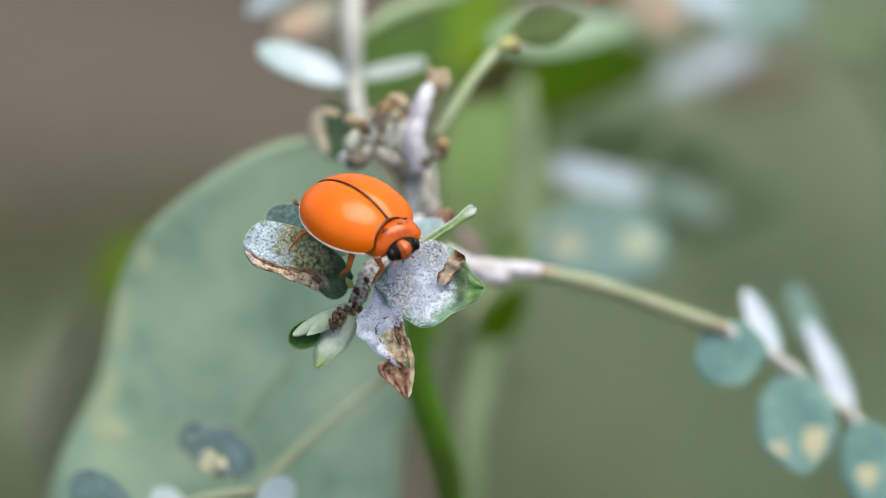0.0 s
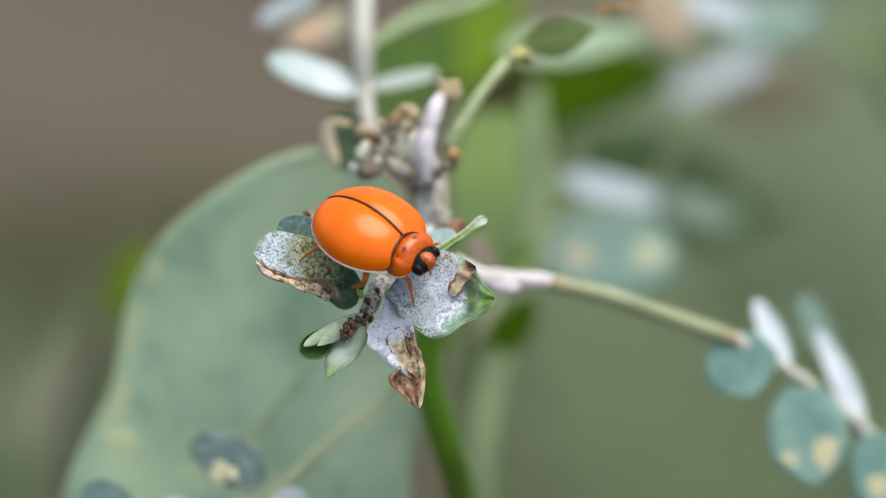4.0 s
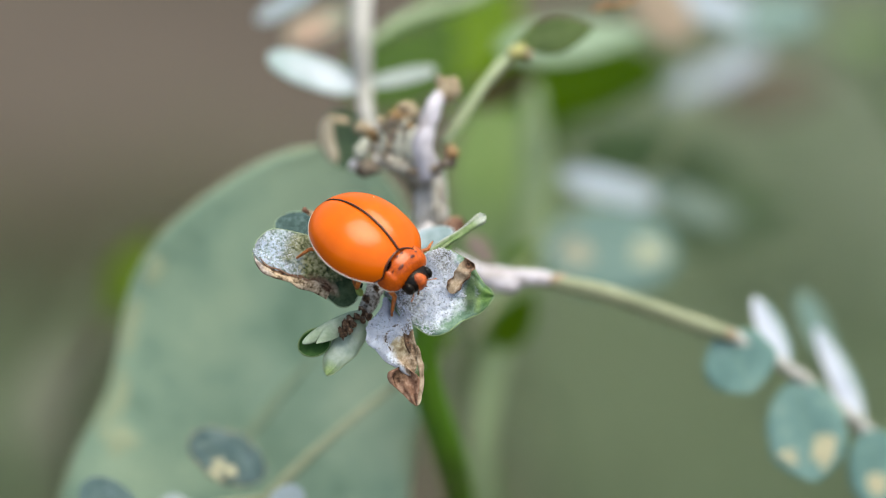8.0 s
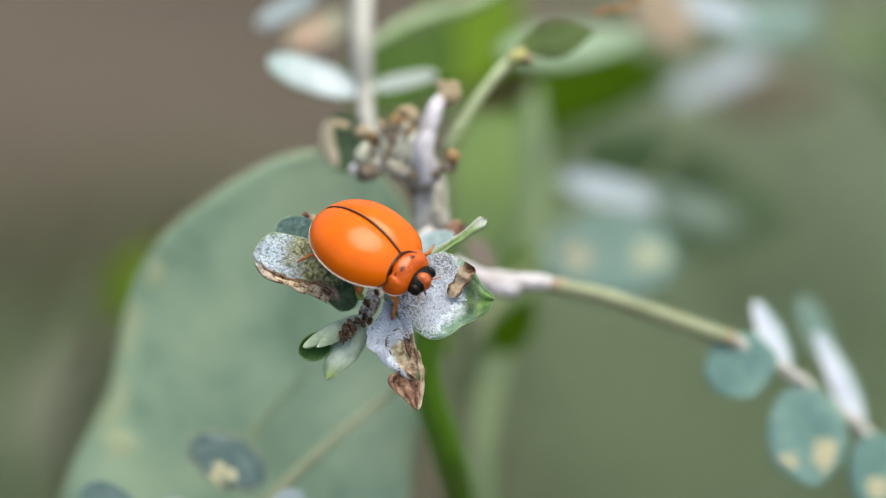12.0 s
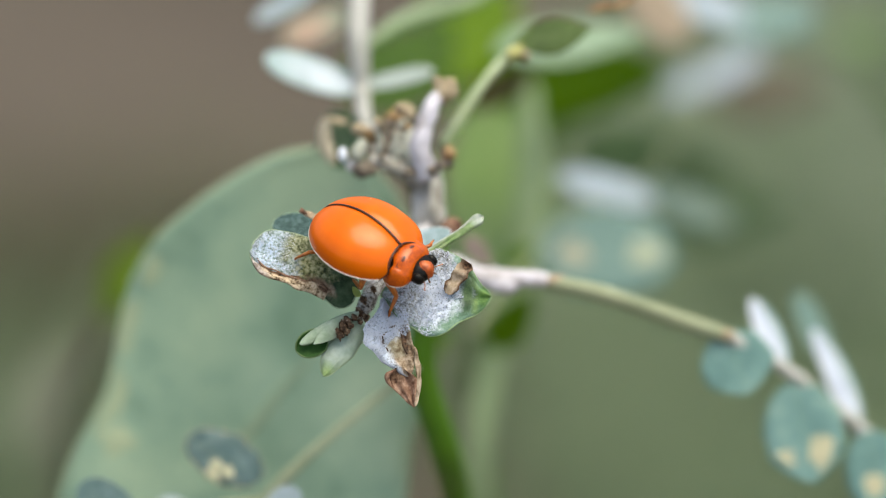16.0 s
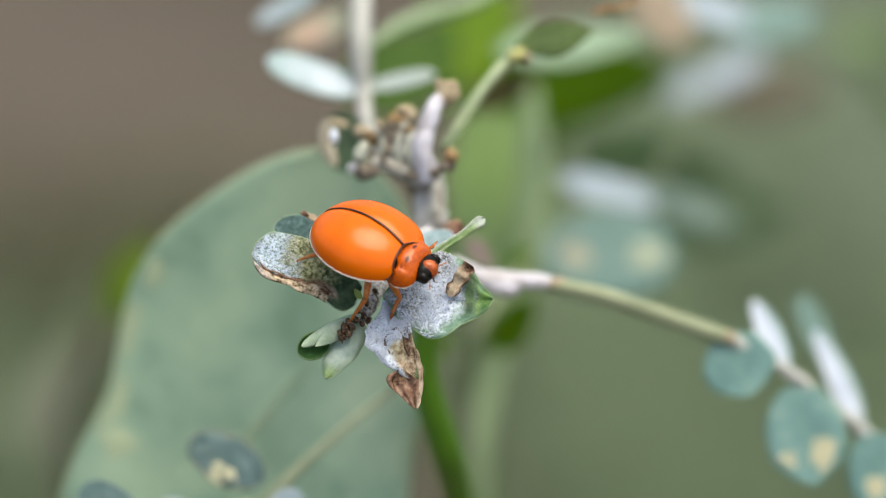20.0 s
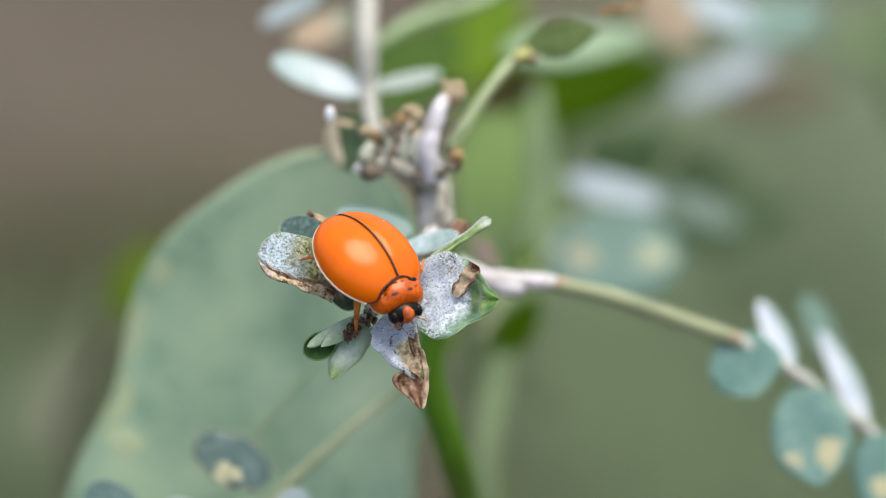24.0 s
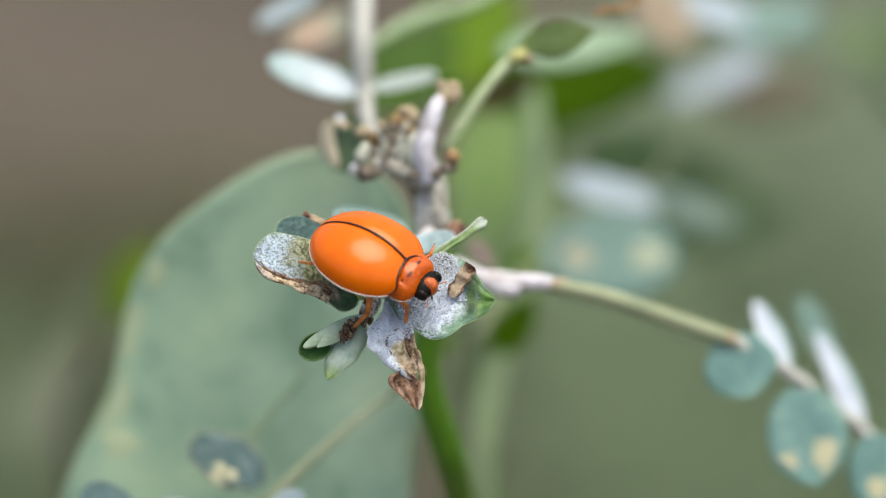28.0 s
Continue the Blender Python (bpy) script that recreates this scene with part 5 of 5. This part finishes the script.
def neck_mark(a, r, size, material):
    """A dark mark that lies on the neck shield's skin."""
    c = neck_point(radians(a), r)
    bm = bmesh.new()
    middle = bm.verts.new(c + Vector((0, 0, 0.024)))
    base = Vector((r * math.cos(radians(a)), r * math.sin(radians(a))))
    rows = []
    for g in (0.55, 1.0):
        row = []
        for j in range(14):
            t = j * math.tau / 14
            d = size * g * (1 + 0.35 * noise.noise(Vector((math.cos(t), math.sin(t), a))))
            p = base + Vector((math.cos(t) * d * 0.75, math.sin(t) * d))
            rr = min(0.97, p.length)
            row.append(bm.verts.new(neck_point(math.atan2(p.y, p.x), rr, 0.022 if g < 1 else 0.008)))
        rows.append(row)
    for j in range(14):
        bm.faces.new((middle, rows[0][j], rows[0][(j + 1) % 14]))
        bm.faces.new((rows[0][j], rows[1][j], rows[1][(j + 1) % 14], rows[0][(j + 1) % 14]))
    return part("mark", bm, material, shield, "dark mark")


DIM_MARK = surface("brown_mark", [(0.3, (0.05, 0.008, 0.003)), (0.7, (0.15, 0.02, 0.005))], 0.2, 0.4, 0.2, 5)
shield = part("neck_shield", neck_mesh(), NECK, ladybird, "orange neck shield with small dark marks")
SHIELD_AT = (0.00230, 0.00014, 0.00017)
NECK_YAW, NECK_PITCH, NECK_ROLL = 4, 6, 12
for a, r, size in ((114, 0.60, 0.20), (-114, 0.60, 0.22), (42, 0.42, 0.11), (-42, 0.42, 0.125), (150, 0.22, 0.075), (-150, 0.24, 0.085), (74, 0.60, 0.06), (-76, 0.58, 0.06)):
    neck_mark(a, r, size, BLACK if size > 0.15 else DIM_MARK)
for side in (1, -1):
    part("rim", tube([neck_point(side * radians(48 + 5.5 * k), 1.0) for k in range(13)], [0.02, 0.034, 0.02], 6, 2), RIM, shield, "pale edge of the neck shield")


FACE = surface("orange_face", [(0.34, (0.22, 0.035, 0.006)), (0.5, (0.48, 0.085, 0.010)), (0.66, (0.66, 0.14, 0.015))], 0.35, 0.45, 0.5, 4, coat=0.3)
head = part("head", blob((0.98, 0, -0.09), (0.56, 0.83, 0.52), rough=0.08, detail=3), BLACK, shield, "black head")
part("face", blob((1.13, 0, -0.05), (0.49, 0.44, 0.53), rough=0.12, detail=3), FACE, head, "orange face")
for y in (-0.65, 0.65):
    part("eye", blob((1.15, y, -0.03), (0.33, 0.23, 0.34), detail=3), BLACK, head, "glossy black eye")
    part("antenna", tube([(1.36, y * 0.7, -0.30), (1.54, y * 1.1, -0.30), (1.62, y * 1.4, -0.38)], [0.028, 0.02, 0.035], 6, 4), LEG, head, "short brown antenna")
    part("feeler", tube([(1.46, y * 0.35, -0.36), (1.58, y * 0.48, -0.50)], [0.05, 0.04], 6, 4), BELLY, head, "short orange mouth feeler")


def leg(hip, knee, foot, label, stout=1.0):
    """Femur, tibia and tarsus; the leg turns at its hip."""
    h, k, f = Vector(hip), Vector(knee), Vector(foot)
    d = f - k
    ankle = k + d * 0.72
    ob = part("leg", tube([(0, 0, 0), (k - h) * 0.5, k - h], [g * stout for g in (0.16, 0.19, 0.12)], 8, 4), LEG, ladybird, label)
    ob.location = h * 0.001
    part("shin", tube([k - h, (k + ankle) / 2 - h, ankle - h], [g * stout for g in (0.12, 0.105, 0.07)], 8, 4), LEG, ob)
    part("tarsus", tube([ankle - h, (ankle + f) / 2 - h + Vector((0.04, 0, 0)), f - h], [g * stout for g in (0.07, 0.06, 0.035)], 6, 4), LEG, ob)
    part("claw", tube([f - h, f - h + d.normalized() * 0.12 + Vector((0.08, 0, 0))], [0.035, 0.012], 5, 2), SEAM, ob, "dark claw")
    return ob, h, f


LEGS = [leg((1.75, -0.75, -0.35), (2.86, -0.63, -1.2), (2.96, -0.79, -2.88), "orange foreleg"), leg((1.0, -1.1, -0.35), (1.5, -1.8, -1.5), (0.75, -1.55, -3.7), "orange middle leg"),
        leg((-0.9, -1.1, -0.35), (-1.9, -1.72, -1.15), (-2.75, -1.6, -2.85), "orange hind leg", 0.8), leg((1.75, 0.75, -0.35), (2.5, 1.91, 0.24), (2.12, 2.79, -0.15), "orange foreleg", 0.72),
        leg((0.5, 1.1, -0.35), (0.6, 2.3, -0.8), (0.4, 2.7, -1.8), "orange middle leg"), leg((-0.9, 1.1, -0.35), (-1.6, 2.0, -0.8), (-2.0, 2.4, -1.8), "orange hind leg")]
# where each foot stands on the spray: seconds, place (mm); between them it steps
STEPS = [
    [(0, (-3.03, -1.2, -1.78)), (0.8, (-2.89, -1.2, -2.05)), (1.4, (-1.55, -1.4, -2.55)), (6.5, (-1.55, -1.4, -2.55)), (7.5, (-2.61, -1.3, -3.36)), (21.5, (-2.61, -1.2, -3.47)), (23.5, (-2.61, -1.2, -3.86)), (24.5, (-2.19, -1.2, -4.19)), (25.5, (-1.83, -1.2, -4.08)), (28, (-1.89, -1.2, -4.08))],
    [(0, (-4.9, 0.6, -2.06)), (6.5, (-4.9, 0.6, -2.06)), (7.5, (-4.7, 1.6, -1.5)), (17.9, (-4.7, 1.6, -1.5)), (18.5, (-4.72, -0.8, -3.65)), (21, (-4.67, -0.8, -3.64)), (23.5, (-4.51, -0.8, -3.87)), (28, (-4.62, -0.8, -3.75))],
    [(0, (-7.05, -0.3, -0.47)), (28, (-7.08, -0.3, -0.44))],
    [(0, (-1.08, -1.0, 0.44)), (1.5, (-0.56, -1.0, 0.36)), (28, (-0.5, -1.0, 0.42))],
    [(0, (-1.37, 1.0, 1.71)), (28, (-1.37, 1.0, 1.57))],
    [(0, (-5.43, 1.0, 2.69)), (28, (-5.43, 1.0, 2.55))],
]

# ---- a pale crawler on the flower stumps ----
crawler = thing("mealybug_crawler", SPRAY, "tiny white mealybug crawling over the flower stumps", "insect")
part("body", blob((0, 0, 0), (0.24, 0.28, 0.40), rough=0.3, scale=3), WOOL, crawler, "white waxy body")
for z in (-0.2, 0, 0.2):
    for x in (-1, 1):
        part("leg", tube([(x * 0.15, 0, z), (x * 0.33, 0.1, z + 0.02), (x * 0.38, 0.25, z)], [0.035, 0.02], 5, 3), BUD, crawler)


# ---- what moves ----
# seconds, shift along the twig and the stem (mm), turn of heading, nose and lean (degrees)
CRAWL = [
    (0, 0.056, 0.715, -6.9, 8.3, -5.6), (0.5, -0.023, 0.462, -4.4, 4.4, -4.0), (1, 0.040, 0.404, -4.4, 2.8, -2.4), (1.5, 0.078, 0.401, -7.7, 2.9, -3.5),
    (2, 0.098, 0.453, -8.0, 3.0, -3.4), (2.5, 0.101, 0.426, -8.5, 1.8, -3.2), (3, 0.141, 0.444, -6.9, 3.7, -2.5), (3.5, 0.188, 0.551, -9.4, 3.3, -1.1),
    (5.5, 0.116, 0.183, -3.5, 1.9, -0.5), (6, 0.138, 0.124, -3.5, 1.3, -1.2), (6.5, 0.100, 0.136, -2.7, 2.5, -2.4), (7, 0.013, 0.132, 0.3, 1.7, -1.4),
    (7.5, -0.006, 0.067, 1.2, 0.1, 0.3), (8, 0.000, 0.000, 0.0, 0.0, 0.0), (8.5, -0.014, -0.057, 0.9, -0.2, -0.4), (9, -0.043, -0.108, 0.7, -0.7, -1.2),
    (9.5, -0.099, -0.217, 2.1, -2.4, 0.3), (10, -0.110, -0.295, 3.0, -2.0, 0.2), (10.5, -0.104, -0.375, 3.0, -2.6, -0.2), (11, -0.014, -0.332, 1.3, -2.4, -0.2),
    (11.5, 0.049, -0.286, 0.6, -1.7, -1.2), (12, 0.036, -0.098, -3.1, 0.2, -2.5), (12.5, 0.175, -0.116, -6.3, -0.2, -2.0), (14.5, 0.033, -0.539, 1.7, -1.8, -2.4),
    (15, 0.053, -0.342, -3.3, -0.9, -2.2), (15.5, 0.185, -0.229, -6.3, 0.6, -3.1), (16, 0.213, -0.033, -7.8, 3.6, -4.5), (16.5, 0.217, 0.142, -9.8, 7.5, -7.0),
    (17, 0.076, -0.083, -1.8, 4.9, -5.6), (17.5, 0.012, -0.309, 1.7, 3.3, -6.9), (18, 0.176, -0.466, -2.4, -0.2, -4.2), (18.5, 0.108, -0.507, -3.2, -0.8, -5.1),
    (19, 0.141, -0.449, -4.4, -0.5, -5.3), (19.5, 0.228, -0.380, -8.1, -0.4, -5.2), (20, 0.200, -0.053, -11.1, 1.9, -7.2), (20.5, 0.216, 0.033, -7.3, 3.0, -7.1),
    (21, -0.018, -0.351, -1.4, -1.3, -3.3), (21.5, 0.036, -0.576, -0.0, -2.5, -4.6), (23.5, -0.088, -0.875, 6.1, -0.8, -6.2), (24, -0.182, -0.860, 10.7, 0.9, -3.0),
    (24.5, -0.095, -1.139, 8.3, -1.7, -2.9), (25, 0.050, -0.834, 2.5, -0.3, -4.7), (25.5, 0.188, -0.796, -5.3, -4.8, -5.9), (26, 0.092, -0.706, -8.3, -6.0, -6.6),
    (26.5, 0.099, -0.694, -9.2, -6.2, -6.5), (27, 0.103, -0.654, -10.0, -6.2, -6.4), (27.5, 0.127, -0.683, -10.8, -6.1, -6.5), (28, 0.100, -0.626, -11.9, -4.5, -5.7),
]
# seconds, turn of the neck to its left and downwards (degrees)
NOD = [
    (0, -23.6, -12.2), (0.5, -19.1, -8.8), (1, -9.2, -11.3), (1.5, -4.7, -12.9), (2, -5.7, -11.9), (2.5, -9.0, -10.5), (3, -5.6, -10.0),
    (3.5, -4.1, -13.9), (5.5, -2.2, -4.9), (6, 3.9, -7.3), (6.5, 1.3, -5.9), (7, 1.0, -2.2), (7.5, 2.1, -3.1), (8, 0.0, 0.0),
    (8.5, -2.3, -1.5), (9, -1.7, -2.7), (9.5, 1.3, 0.4), (10, -2.8, 0.6), (10.5, 3.1, 0.4), (11, 4.0, -0.7), (11.5, 7.8, -6.7),
    (12, 1.7, -9.8), (12.5, 5.6, -8.6), (14.5, 5.5, 0.4), (15, 2.0, -4.0), (15.5, -0.4, -7.2), (16, 5.2, -12.1), (16.5, 10.1, -12.4),
    (17, 0.9, 0.5), (17.5, 15.3, -5.4), (18, 5.8, 0.3), (18.5, 1.2, -0.6), (19, 2.1, -6.2), (19.5, 5.6, -4.4), (20, 5.3, -13.2),
    (20.5, 0.4, -12.4), (21, -2.2, 3.3), (21.5, 0.7, 4.7), (23.5, -4.4, 6.6), (24, -11.8, 5.4), (24.5, 2.5, 6.2), (25, 12.4, -5.0),
    (25.5, 1.6, -7.0), (26, -0.1, -5.5), (26.5, -2.6, -3.8), (27, -1.8, -3.9), (27.5, -1.7, -4.5), (28, -4.6, -6.8),
]
# seconds and place of the crawler on the spray (mm)
CREEP = [(0, (-4.19, 10.8, 4.98)), (12, (-4.31, 10.8, 4.98)), (13.5, (-4.57, 9.18, 4.83)), (14.5, (-4.76, 8.64, 4.76)), (16, (-4.99, 8.64, 4.85)), (17.5, (-4.97, 8.91, 5.0)), (18.5, (-5.21, 9.18, 5.18)), (19, (-5.33, 9.45, 5.44)),
         (20, (-5.56, 9.72, 5.94)), (21, (-5.74, 9.72, 6.32)), (22.3, (-5.94, 9.72, 6.72)), (23.5, (-6.06, 9.72, 7.01)), (24.5, (-6.06, 9.99, 7.17)), (25.2, (-6.0, 10.8, 7.13)), (26, (-5.69, 12.83, 6.92)), (28, (-5.41, 13.5, 6.79))]


def body_pose(t):
    for a, b in zip(CRAWL, CRAWL[1:]):
        if a[0] <= t <= b[0]:
            f = (t - a[0]) / (b[0] - a[0])
            x, z, h, n, r = (p + (q - p) * f for p, q in zip(a[1:], b[1:]))
            return perch(HOME[0] + x, HOME[2] + z, HOME[1], HOME[3] + h, HOME[4] + n, HOME[5] + r)


def motions():
    walk(ladybird, [(row[0], body_pose(row[0])) for row in CRAWL])
    walk(shield, [(t, pose(*SHIELD_AT, NECK_ROLL, NECK_PITCH + p, NECK_YAW + y)) for t, y, p in NOD])
    walk(crawler, [(t, SPRAY @ pose(*(c / 1000 for c in where))) for t, where in CREEP])
    for (ob, hip, foot), steps in zip(LEGS, STEPS):
        rows = []
        for row in CRAWL:
            t = row[0]
            k = max(i for i, s in enumerate(steps) if s[0] <= t)
            a, b = steps[k], steps[min(k + 1, len(steps) - 1)]
            f = 0 if b[0] == a[0] else (t - a[0]) / (b[0] - a[0])
            goal = SPRAY @ ((Vector(a[1]) * (1 - f) + Vector(b[1]) * f) / 1000)
            goal = body_pose(t).inverted() @ goal * 1000
            turn = (foot - hip).rotation_difference(goal - hip)
            rows.append((t, Matrix.Translation(hip * 0.001) @ turn.to_matrix().to_4x4()))
        walk(ob, rows)


motions()
